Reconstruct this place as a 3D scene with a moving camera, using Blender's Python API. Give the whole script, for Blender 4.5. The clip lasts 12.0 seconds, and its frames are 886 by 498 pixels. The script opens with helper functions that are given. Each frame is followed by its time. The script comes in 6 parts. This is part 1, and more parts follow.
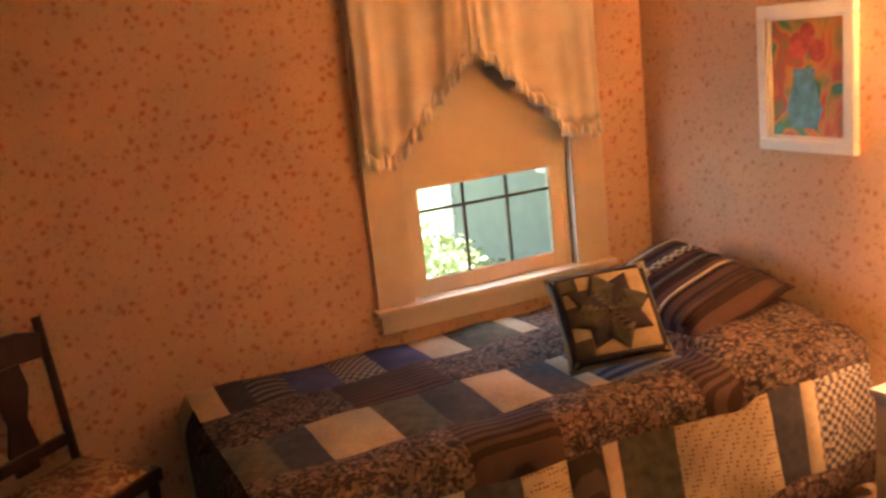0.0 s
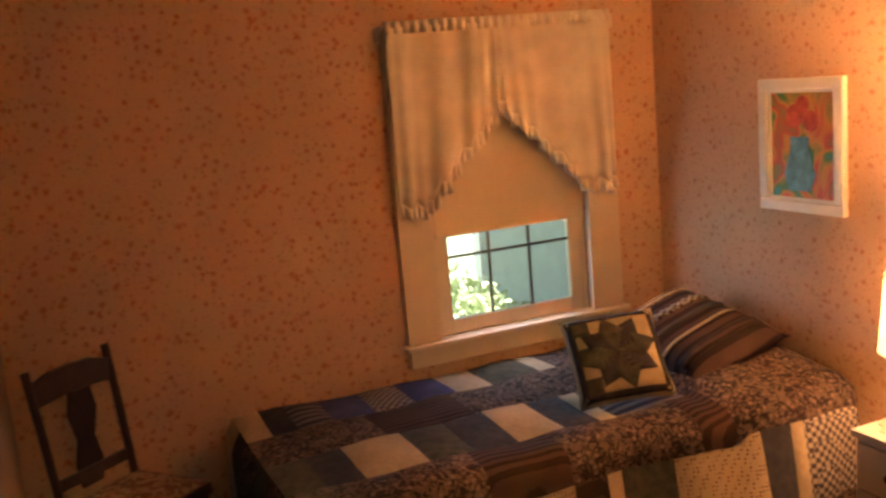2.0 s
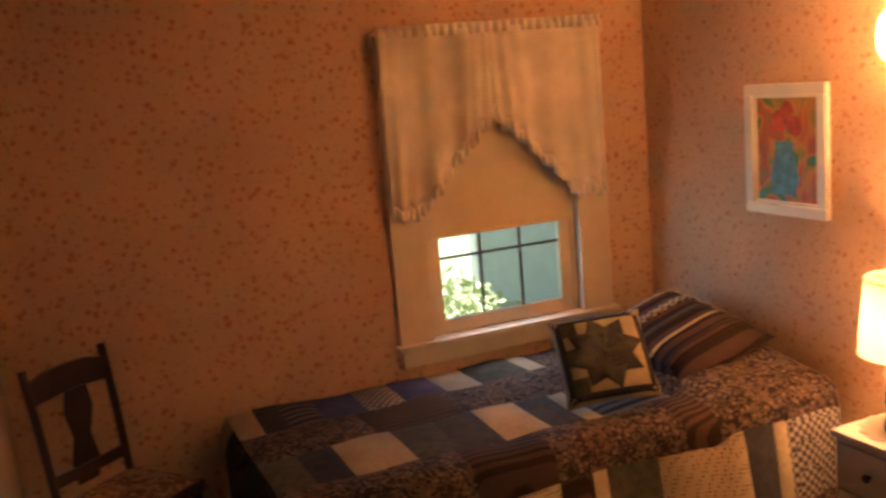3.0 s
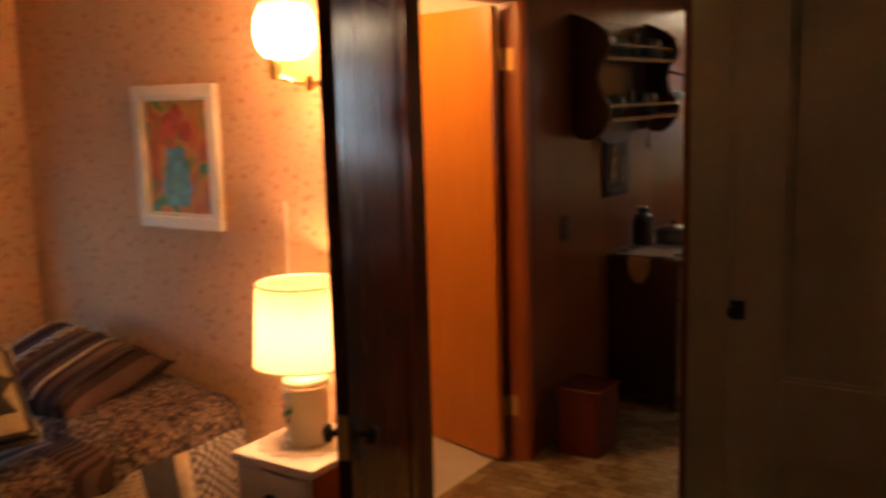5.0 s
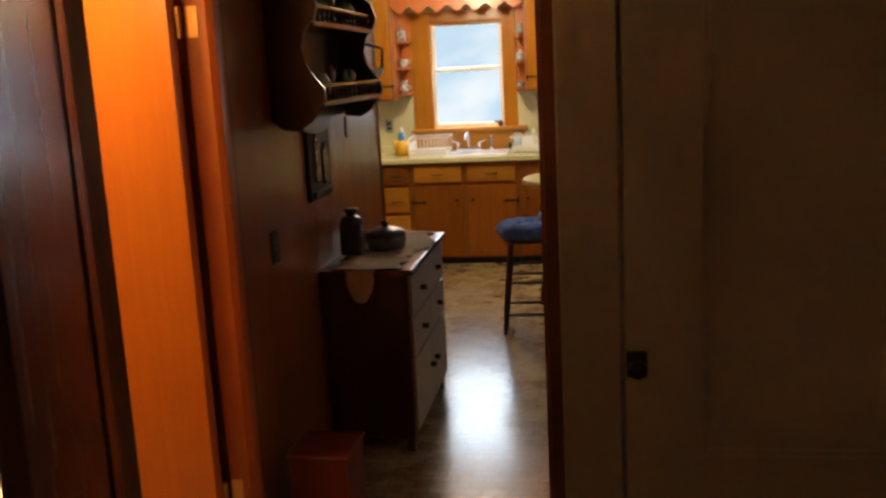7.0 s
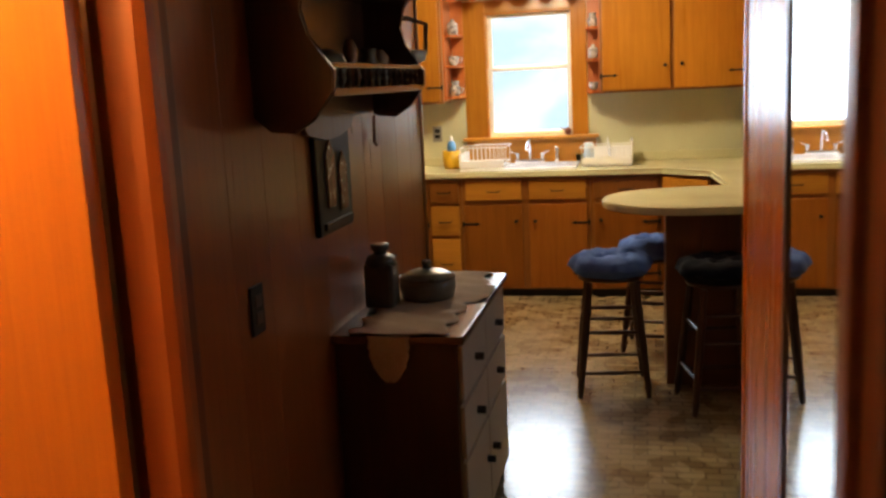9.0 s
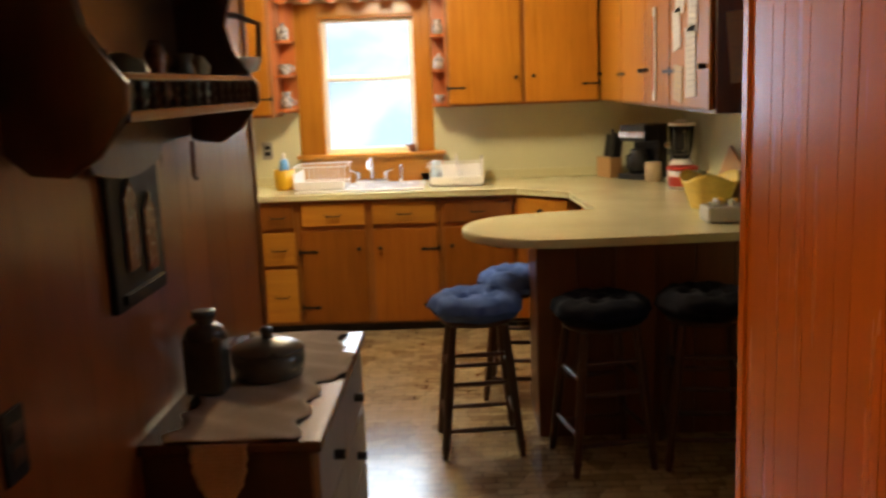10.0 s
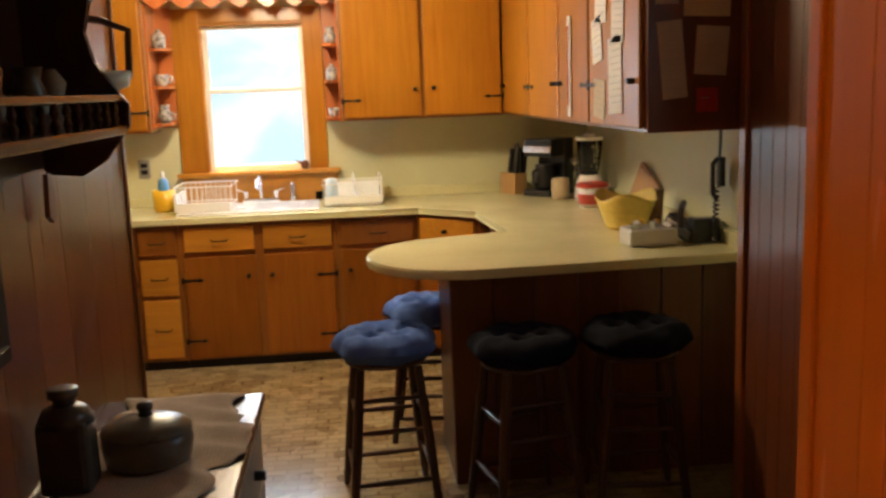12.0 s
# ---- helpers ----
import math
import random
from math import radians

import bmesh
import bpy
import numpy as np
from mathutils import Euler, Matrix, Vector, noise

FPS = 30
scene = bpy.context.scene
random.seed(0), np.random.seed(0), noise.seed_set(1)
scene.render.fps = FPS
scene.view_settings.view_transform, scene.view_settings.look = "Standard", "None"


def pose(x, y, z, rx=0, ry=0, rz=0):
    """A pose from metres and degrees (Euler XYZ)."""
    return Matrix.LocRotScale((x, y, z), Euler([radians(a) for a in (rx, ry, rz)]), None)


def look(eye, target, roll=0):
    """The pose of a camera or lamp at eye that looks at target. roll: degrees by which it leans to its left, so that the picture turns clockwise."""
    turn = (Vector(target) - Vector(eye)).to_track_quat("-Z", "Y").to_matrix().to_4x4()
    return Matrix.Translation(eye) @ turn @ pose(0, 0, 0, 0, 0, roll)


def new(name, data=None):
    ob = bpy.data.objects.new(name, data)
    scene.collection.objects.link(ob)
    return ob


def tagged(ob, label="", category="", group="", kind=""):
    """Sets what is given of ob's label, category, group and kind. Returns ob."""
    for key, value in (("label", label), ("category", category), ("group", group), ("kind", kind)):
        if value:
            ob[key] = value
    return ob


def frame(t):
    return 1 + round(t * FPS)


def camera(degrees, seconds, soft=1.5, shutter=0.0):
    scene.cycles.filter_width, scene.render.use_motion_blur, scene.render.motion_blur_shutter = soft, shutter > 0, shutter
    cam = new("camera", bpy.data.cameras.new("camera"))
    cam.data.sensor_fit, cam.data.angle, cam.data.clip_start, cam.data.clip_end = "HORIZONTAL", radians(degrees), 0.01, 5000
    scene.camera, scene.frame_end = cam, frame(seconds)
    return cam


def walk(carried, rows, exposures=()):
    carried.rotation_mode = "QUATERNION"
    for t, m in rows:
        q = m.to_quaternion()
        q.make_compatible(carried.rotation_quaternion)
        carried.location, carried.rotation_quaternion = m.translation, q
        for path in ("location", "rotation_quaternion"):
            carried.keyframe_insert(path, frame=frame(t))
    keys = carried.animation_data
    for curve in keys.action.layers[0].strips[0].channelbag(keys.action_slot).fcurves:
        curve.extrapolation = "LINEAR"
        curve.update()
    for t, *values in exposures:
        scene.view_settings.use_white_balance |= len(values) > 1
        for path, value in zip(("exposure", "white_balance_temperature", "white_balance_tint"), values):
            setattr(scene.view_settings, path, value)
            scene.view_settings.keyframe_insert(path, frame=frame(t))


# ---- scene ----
cam = camera(51.0, 12.0, soft=2.7, shutter=0.5)
PATH = [
    (0, (1.701, -2.499, 1.672), (-0.076, -1.696, 1.229), -6.1),
    (0.5, (1.795, -2.543, 1.695), (0.055, -1.645, 1.29), -4.7),
    (1, (1.866, -2.612, 1.713), (0.156, -1.646, 1.338), -3.7),
    (1.5, (1.935, -2.636, 1.729), (0.185, -1.737, 1.367), -3.9),
    (2, (2.013, -2.624, 1.76), (0.197, -1.864, 1.406), -5.0),
    (2.5, (2.089, -2.623, 1.81), (0.242, -1.946, 1.445), -5.7),
    (4.4, (2.012, -2.353, 1.606), (0.597, -0.975, 1.29), -1.0),
    (4.5, (2.003, -2.321, 1.602), (0.631, -0.901, 1.283), -1.0),
    (5, (1.92, -2.25, 1.587), (0.833, -0.602, 1.267), -1.6),
    (5.5, (1.712, -2.189, 1.593), (0.963, -0.365, 1.259), -3.3),
    (6, (1.481, -2.02, 1.564), (0.937, -0.133, 1.187), -4.5),
    (6.5, (1.316, -1.755, 1.576), (0.886, 0.157, 1.175), -4.8),
    (6.7, (1.25, -1.662, 1.574), (0.87, 0.261, 1.18), -4.0),
    (8.3, (1.014, -0.678, 1.501), (0.766, 1.277, 1.16), -1.8),
    (8.5, (1.002, -0.612, 1.502), (0.653, 1.328, 1.16), -2.1),
    (9, (0.939, -0.366, 1.477), (0.516, 1.557, 1.127), -2.8),
    (9.2, (0.887, -0.235, 1.494), (0.522, 1.702, 1.156), -2.5),
    (9.5, (0.809, -0.028, 1.506), (0.565, 1.93, 1.185), -2.5),
    (10, (0.768, 0.259, 1.5), (0.71, 2.228, 1.152), -2.2),
    (10.5, (0.766, 0.458, 1.516), (0.909, 2.423, 1.171), -2.0),
    (11, (0.752, 0.541, 1.522), (1.022, 2.494, 1.187), -1.9),
    (11.5, (0.716, 0.607, 1.524), (0.969, 2.562, 1.188), -2.0),
    (12, (0.697, 0.64, 1.527), (0.883, 2.602, 1.187), -2.1),
]
walk(cam, [(t, look(eye, target, roll)) for t, eye, target, roll in PATH],
     exposures=[(0, 2.65), (1.5, 2.35), (2.5, 2.1), (4.5, 1.75), (5.5, 1.45), (6.7, 1.55), (8.5, 2.0), (12, 2.05)])
# world, sun and lamps
world = bpy.data.worlds.new("sky")
scene.world = world
world.use_nodes = True
_wn = world.node_tree.nodes
_sky = _wn.new("ShaderNodeTexSky")
_sky.sky_type = "NISHITA"
_sky.sun_disc = False
_sky.sun_elevation = radians(75.4)
_sky.sun_rotation = radians(20)
_wn["Background"].inputs["Strength"].default_value = 0.07
world.node_tree.links.new(_sky.outputs[0], _wn["Background"].inputs[0])


def lamp(name, kind, m, power, color, size=0.1, size_y=None):
    data = bpy.data.lights.new(name, kind)
    data.energy, data.color = power, color
    if kind == "AREA":
        data.shape, data.size, data.size_y = "RECTANGLE", size, size_y or size
    elif kind == "SUN":
        data.angle = size
    else:
        data.shadow_soft_size = size
    ob = new(name, data)
    ob.matrix_world = m
    return ob


WARM = (1.0, 0.455, 0.175)
DAY = (0.72, 0.86, 1.0)
lamp("sun", "SUN", look((0.8, 2.2, 9.0), (0, 0, 0)), 5.0, (1.0, 0.95, 0.86), radians(0.5))
lamp("table_lamp_light", "POINT", pose(0.05, -0.2, 0.945), 5.0, WARM, 0.035)
lamp("sconce_light", "POINT", pose(-0.015, -0.14, 1.80), 32, WARM, 0.05)
lamp("side_room_light", "POINT", pose(-0.5, 0.68, 2.0), 9.4, (1.0, 0.56, 0.20), 0.07)
lamp("kitchen_window_light", "AREA", look((0.135, 6.41, 1.53), (0.135, 3, 1.53)), 3.7, DAY, 0.54, 0.82)
lamp("side_window_light", "AREA", look((2.15, 2.5, 1.55), (0, 2.6, 0.9)), 0.3, DAY, 0.5, 0.6)
lamp("bedroom_window_light", "AREA", look((-1.60, -0.8, 0.92), (0, -0.8, 0.92)), 0.6, DAY, 0.56, 0.36)
# unseen warm lamp added overhead to light the cabinet fronts
lamp("kitchen_fill_light", "POINT", pose(0.2, 5.1, 2.25), 19, (1.0, 0.81, 0.52), 0.12)

# materials
def rgb(c):
    return (c[0], c[1], c[2], 1.0)


class Mat:
    """A small node builder on one principled shader."""

    def __init__(self, name, rough=0.6, metal=0.0):
        self.m = bpy.data.materials.new(name)
        self.m.use_nodes = True
        self.t = self.m.node_tree
        self.b = self.t.nodes["Principled BSDF"]
        self.b.inputs["Roughness"].default_value = rough
        self.b.inputs["Metallic"].default_value = metal
        self.co = self.t.nodes.new("ShaderNodeTexCoord")

    def node(self, kind, **values):
        n = self.t.nodes.new(kind)
        for k, v in values.items():
            n.inputs[k.replace("_", " ")].default_value = v
        return n

    def link(self, a, b):
        self.t.links.new(a, b)

    def mapped(self, scale):
        mp = self.node("ShaderNodeMapping", Scale=scale)
        self.link(self.co.outputs["Object"], mp.inputs["Vector"])
        return mp.outputs[0]

    def noise(self, scale, detail=4.0, stretch=(1, 1, 1), distortion=0.0):
        n = self.node("ShaderNodeTexNoise", Scale=scale, Detail=detail, Distortion=distortion)
        self.link(self.mapped(stretch), n.inputs["Vector"])
        return n.outputs["Fac"]

    def ramp(self, fac, stops):
        r = self.t.nodes.new("ShaderNodeValToRGB")
        e = r.color_ramp.elements
        while len(e) < len(stops):
            e.new(0.5)
        for el, (p, c) in zip(e, stops):
            el.position, el.color = p, rgb(c)
        self.link(fac, r.inputs[0])
        return r.outputs[0]

    def mix(self, fac, a, b, mode="MIX"):
        n = self.t.nodes.new("ShaderNodeMix")
        n.data_type, n.blend_type = "RGBA", mode
        for sock, v in ((n.inputs[0], fac), (n.inputs[6], a), (n.inputs[7], b)):
            if isinstance(v, (int, float)):
                sock.default_value = v
            elif isinstance(v, tuple):
                sock.default_value = rgb(v)
            else:
                self.link(v, sock)
        return n.outputs[2]

    def color(self, out):
        if isinstance(out, tuple):
            self.b.inputs["Base Color"].default_value = rgb(out)
        else:
            self.link(out, self.b.inputs["Base Color"])
        return self

    def bump(self, fac, strength=0.2, distance=0.01):
        n = self.node("ShaderNodeBump", Strength=strength, Distance=distance)
        self.link(fac, n.inputs["Height"])
        self.link(n.outputs[0], self.b.inputs["Normal"])
        return self

    def rough(self, fac, lo, hi):
        n = self.node("ShaderNodeMapRange", To_Min=lo, To_Max=hi)
        self.link(fac, n.inputs[0])
        self.link(n.outputs[0], self.b.inputs["Roughness"])
        return self


def plain(name, c, rough=0.5, metal=0.0, vary=0.12, scale=9.0, bump=0.05):
    """A nearly even surface with soft mottling and a fine grain."""
    k = Mat(name, rough, metal)
    big, fine = k.noise(scale), k.noise(scale * 14, 2.0)
    lo, hi = tuple(v * (1 - vary) for v in c), tuple(min(1, v * (1 + vary)) for v in c)
    k.color(k.mix(0.25, k.ramp(big, [(0.3, lo), (0.7, hi)]), k.ramp(fine, [(0.35, lo), (0.65, hi)])))
    if bump:
        k.bump(fine, bump, 0.004)
    k.rough(big, max(0.02, rough - 0.07), min(1, rough + 0.08))
    return k.m


def wood(name, dark, light, rough=0.35, along="z", vary=True, coat=0.0, spec=0.5, relief=0.12):
    """Stained wood with grain along one axis, knots of tone, and a shade of its own for each board."""
    k = Mat(name, rough)
    st = {"x": (0.7, 14, 14), "y": (14, 0.7, 14), "z": (14, 14, 0.7)}[along]
    grain = k.noise(2.6, 6.0, st, 0.6)
    fine = k.noise(9, 3.0, st)
    cloud = k.noise(1.7, 2.0)
    mid = tuple((a + b) / 2 for a, b in zip(dark, light))
    c = k.ramp(grain, [(0.25, dark), (0.5, mid), (0.75, light)])
    c = k.mix(0.3, c, k.ramp(fine, [(0.3, dark), (0.7, light)]))
    c = k.mix(0.35, c, k.ramp(cloud, [(0.3, dark), (0.7, light)]))
    if vary:
        info = k.t.nodes.new("ShaderNodeObjectInfo")
        hsv = k.node("ShaderNodeHueSaturation")
        mr = k.node("ShaderNodeMapRange", To_Min=0.82, To_Max=1.16)
        k.link(info.outputs["Random"], mr.inputs[0])
        k.link(mr.outputs[0], hsv.inputs["Value"])
        k.link(c, hsv.inputs["Color"])
        c = hsv.outputs[0]
    k.color(c).bump(fine, relief, 0.003).rough(grain, max(0.05, rough - 0.08), rough + 0.1)
    k.b.inputs["Specular IOR Level"].default_value = spec
    k.b.inputs["Coat Weight"].default_value = coat
    k.b.inputs["Coat Roughness"].default_value = 0.2
    return k.m


def wallpaper(name):
    """Cream paper with scattered small red-orange sprigs and dull green leaves."""
    k = Mat(name, 0.75)
    base = k.ramp(k.noise(2.2), [(0.3, (0.63, 0.405, 0.26)), (0.7, (0.71, 0.47, 0.315))])
    for scale, size, c in ((15, 0.24, (0.50, 0.14, 0.055)), (27, 0.33, (0.45, 0.11, 0.05)), (37, 0.30, (0.44, 0.21, 0.10)), (61, 0.30, (0.52, 0.29, 0.15))):
        v = k.node("ShaderNodeTexVoronoi", Scale=float(scale), Randomness=0.9)
        wob = k.node("ShaderNodeTexNoise", Scale=90.0, Detail=2.0)
        k.link(k.co.outputs["Object"], wob.inputs["Vector"])
        add = k.node("ShaderNodeVectorMath")
        add.operation = "MULTIPLY_ADD"
        add.inputs[1].default_value = (0.02, 0.02, 0.02)
        k.link(wob.outputs["Color"], add.inputs[0])
        k.link(k.co.outputs["Object"], add.inputs[2])
        k.link(add.outputs[0], v.inputs["Vector"])
        dot = k.ramp(v.outputs["Distance"], [(size * 0.3, (1, 1, 1)), (size * 1.05, (0, 0, 0))])
        pick = k.ramp(v.outputs["Color"], [(0.34, (0, 0, 0)), (0.40, (0.8, 0.8, 0.8))])
        both = k.mix(1.0, dot, pick, "MULTIPLY")
        base = k.mix(both, base, c)
    fine = k.noise(240, 2)
    k.color(base).bump(fine, 0.08, 0.002)
    return k.m


def fabric(name, c1, c2, pattern="plain", scale=30.0, rough=0.9):
    """Cotton prints of the quilt and cushions."""
    k = Mat(name, rough)
    if pattern == "floral":
        n = k.noise(scale, 3, (1, 1, 1), 1.6)
        v = k.node("ShaderNodeTexVoronoi", Scale=scale * 0.9)
        k.link(k.co.outputs["Object"], v.inputs["Vector"])
        c = k.mix(k.ramp(v.outputs["Distance"], [(0.18, (1, 1, 1)), (0.34, (0, 0, 0))]), k.ramp(n, [(0.44, c1), (0.56, c2)]), tuple(min(1, v2 * 1.5) for v2 in c2))
    elif pattern == "stripe":
        w = k.node("ShaderNodeTexWave", Scale=scale, Distortion=0.4)
        k.link(k.mapped((0.3, 1, 0.3)), w.inputs["Vector"])
        c = k.ramp(w.outputs["Fac"], [(0.45, c1), (0.55, c2)])
    elif pattern == "check":
        w = k.node("ShaderNodeTexChecker", Scale=scale)
        w.inputs["Color1"].default_value, w.inputs["Color2"].default_value = rgb(c1), rgb(c2)
        k.link(k.co.outputs["Object"], w.inputs["Vector"])
        c = w.outputs["Color"]
    elif pattern == "dots":
        v = k.node("ShaderNodeTexVoronoi", Scale=scale, Randomness=0.25)
        k.link(k.co.outputs["Object"], v.inputs["Vector"])
        c = k.ramp(v.outputs["Distance"], [(0.25, c2), (0.34, c1)])
    else:
        c = k.ramp(k.noise(scale), [(0.3, c1), (0.7, c2)])
    k.b.inputs["Specular IOR Level"].default_value = 0.15
    weave = k.noise(420, 1)
    k.color(k.mix(1.0, c, k.ramp(k.noise(5), [(0.3, (0.72, 0.70, 0.70)), (0.7, (1.0, 1.0, 1.0))]), "MULTIPLY")).bump(weave, 0.25, 0.002)
    return k.m


M = {}
M["paper"] = wallpaper("floral_wallpaper")
M["plaster"] = plain("off_white_plaster", (0.62, 0.56, 0.46), 0.8, scale=3)
M["trim_cream"] = plain("cream_trim_paint", (0.73, 0.62, 0.48), 0.45, vary=0.06)
M["white"] = plain("white_paint", (0.80, 0.78, 0.74), 0.4, vary=0.05)
M["greydoor"] = plain("aged_grey_cream_paint", (0.35, 0.33, 0.25), 0.36, vary=0.1, scale=3)
M["pine"] = wood("amber_pine", (0.30, 0.100, 0.008), (0.52, 0.215, 0.020), 0.30, "z", spec=0.25)
M["pine_x"] = wood("amber_pine_across", (0.33, 0.12, 0.010), (0.56, 0.26, 0.027), 0.33, "x", coat=0.3)
M["pine_frame"] = wood("darker_pine_frame", (0.16, 0.050, 0.006), (0.29, 0.105, 0.012), 0.35, "z", coat=0.3)
M["pine_door"] = wood("red_brown_pine_door", (0.20, 0.060, 0.007), (0.36, 0.125, 0.014), 0.33, "z", spec=0.25)
M["redpine"] = wood("red_amber_wood", (0.36, 0.085, 0.016), (0.52, 0.16, 0.032), 0.38, "z", coat=0.5)
M["hallboard"] = wood("red_brown_boards", (0.34, 0.088, 0.006), (0.42, 0.118, 0.008), 0.24, "z", vary=False, spec=0.14, relief=0.05)
M["panel"] = wood("brown_panelling", (0.15, 0.038, 0.008), (0.30, 0.092, 0.022), 0.30, "z", coat=0.35)
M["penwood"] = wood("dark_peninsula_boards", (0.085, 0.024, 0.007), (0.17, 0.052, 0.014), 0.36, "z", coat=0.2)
M["darkwood"] = wood("dark_walnut", (0.022, 0.008, 0.005), (0.07, 0.024, 0.011), 0.32, "z", coat=0.25)
M["doordark"] = wood("dark_red_brown_door", (0.058, 0.014, 0.004), (0.088, 0.022, 0.006), 0.24, "z", spec=0.4, relief=0.02)
M["orange_leaf"] = wood("orange_amber_leaf", (0.43, 0.128, 0.009), (0.57, 0.205, 0.016), 0.32, "z", coat=0.3)
M["darkwood_y"] = wood("dark_walnut_top", (0.03, 0.013, 0.008), (0.085, 0.035, 0.018), 0.22, "y", coat=0.4)
M["stoolwood"] = wood("stool_brown", (0.030, 0.011, 0.005), (0.085, 0.030, 0.011), 0.35, "z")
M["laminate"] = plain("cream_laminate", (0.66, 0.63, 0.37), 0.22, vary=0.05, scale=4, bump=0.0)
M["splash"] = plain("pale_green_cream_backsplash", (0.64, 0.63, 0.40), 0.35, vary=0.05, scale=4, bump=0.02)
M["black_iron"] = plain("black_iron", (0.02, 0.018, 0.016), 0.5, 0.6)
M["brass"] = plain("aged_brass", (0.60, 0.42, 0.18), 0.3, 1.0)
M["chrome"] = plain("chrome", (0.75, 0.75, 0.76), 0.12, 1.0, bump=0)
M["porcelain"] = plain("white_porcelain", (0.82, 0.81, 0.78), 0.15, vary=0.03, bump=0)
M["carpet"] = plain("beige_carpet", (0.30, 0.22, 0.15), 0.95, scale=6, bump=0.5)
M["southwall"] = plain("tan_wall_paint", (0.40, 0.29, 0.19), 0.7, scale=3)
M["sidefloor"] = plain("pale_side_floor", (0.62, 0.55, 0.46), 0.6, scale=4)
M["ceiling"] = plain("ceiling_white", (0.62, 0.56, 0.48), 0.85, scale=2)

# small builders
def thing(name, at, label="", category="", group="", kind=""):
    ob = new(name)
    ob.location = at
    ob.empty_display_size = 0.1
    bpy.context.view_layer.update()
    return tagged(ob, label, category, group, kind)


def mesh_of(name, bm, material, smooth=False):
    me = bpy.data.meshes.new(name)
    bmesh.ops.recalc_face_normals(bm, faces=bm.faces)
    for f in bm.faces:
        f.smooth = smooth
    bm.to_mesh(me)
    bm.free()
    me.materials.append(material)
    return me


def part(name, bm, material, parent, label="", smooth=False):
    """One mesh, given in the room's metres, under a thing or part."""
    ob = new(name, mesh_of(name, bm, material, smooth))
    if parent is not None:
        m = Matrix.Translation(parent.location) if parent.parent is None else Matrix.Identity(4)
        ob.parent = parent
        ob.matrix_parent_inverse = m.inverted()
    return tagged(ob, label)


def solid(name, bm, material, label="", category="", kind="", smooth=False, group=""):
    """One mesh that is a whole thing or piece of the setting."""
    return tagged(part(name, bm, material, None, "", smooth), label, category, group, kind)


def box(x0, x1, y0, y1, z0, z1, bevel=0.0, bm=None, turn=None):
    own = bmesh.new()
    bmesh.ops.create_cube(own, size=1.0)
    bmesh.ops.scale(own, vec=(abs(x1 - x0), abs(y1 - y0), abs(z1 - z0)), verts=own.verts)
    bmesh.ops.translate(own, vec=((x0 + x1) / 2, (y0 + y1) / 2, (z0 + z1) / 2), verts=own.verts)
    if bevel:
        bmesh.ops.bevel(own, geom=own.edges[:], offset=bevel, segments=2, affect="EDGES", profile=0.6)
    if turn is not None:
        bmesh.ops.transform(own, matrix=turn, verts=own.verts)
    return join(bm, own)


def join(bm, own):
    if bm is None:
        return own
    me = bpy.data.meshes.new("scratch")
    own.to_mesh(me)
    own.free()
    bm.from_mesh(me)
    bpy.data.meshes.remove(me)
    return bm


def lathe(profile, cx, cy, seg=20, bm=None, turn=None):
    """A turned solid from (radius, height) pairs, bottom to top."""
    own = bmesh.new()
    rings = []
    for r, z in profile:
        rings.append([own.verts.new((cx + max(r, 0.0004) * math.cos(2 * math.pi * i / seg), cy + max(r, 0.0004) * math.sin(2 * math.pi * i / seg), z)) for i in range(seg)])
    for a, b in zip(rings, rings[1:]):
        for i in range(seg):
            own.faces.new((a[i], a[(i + 1) % seg], b[(i + 1) % seg], b[i]))
    own.faces.new(rings[0])
    own.faces.new(rings[-1])
    if turn is not None:
        bmesh.ops.transform(own, matrix=turn, verts=own.verts)
    return join(bm, own)


def rod(p, q, r0, r1=None, seg=10, bm=None, rings=None):
    """A round bar from p to q; rings: (share of the way, radius) pairs for a turned profile."""
    p, q = Vector(p), Vector(q)
    d = q - p
    turn = Matrix.Translation(p) @ d.to_track_quat("Z", "Y").to_matrix().to_4x4()
    prof = rings or [(0, r0), (1, r0 if r1 is None else r1)]
    return lathe([(r, s * d.length) for s, r in prof], 0, 0, seg, bm, turn)


def tube(points, r, seg=8, bm=None):
    """A round bar bent through points."""
    own = bmesh.new()
    pts = [Vector(p) for p in points]
    rings = []
    for i, p in enumerate(pts):
        d = (pts[min(i + 1, len(pts) - 1)] - pts[max(i - 1, 0)]).normalized()
        a = d.orthogonal().normalized() if not rings else (side - side.dot(d) * d).normalized()
        side = a
        b = d.cross(a)
        rings.append([own.verts.new(p + r * (math.cos(2 * math.pi * j / seg) * a + math.sin(2 * math.pi * j / seg) * b)) for j in range(seg)])
    for a, b in zip(rings, rings[1:]):
        for j in range(seg):
            own.faces.new((a[j], a[(j + 1) % seg], b[(j + 1) % seg], b[j]))
    own.faces.new(rings[0])
    own.faces.new(rings[-1])
    return join(bm, own)


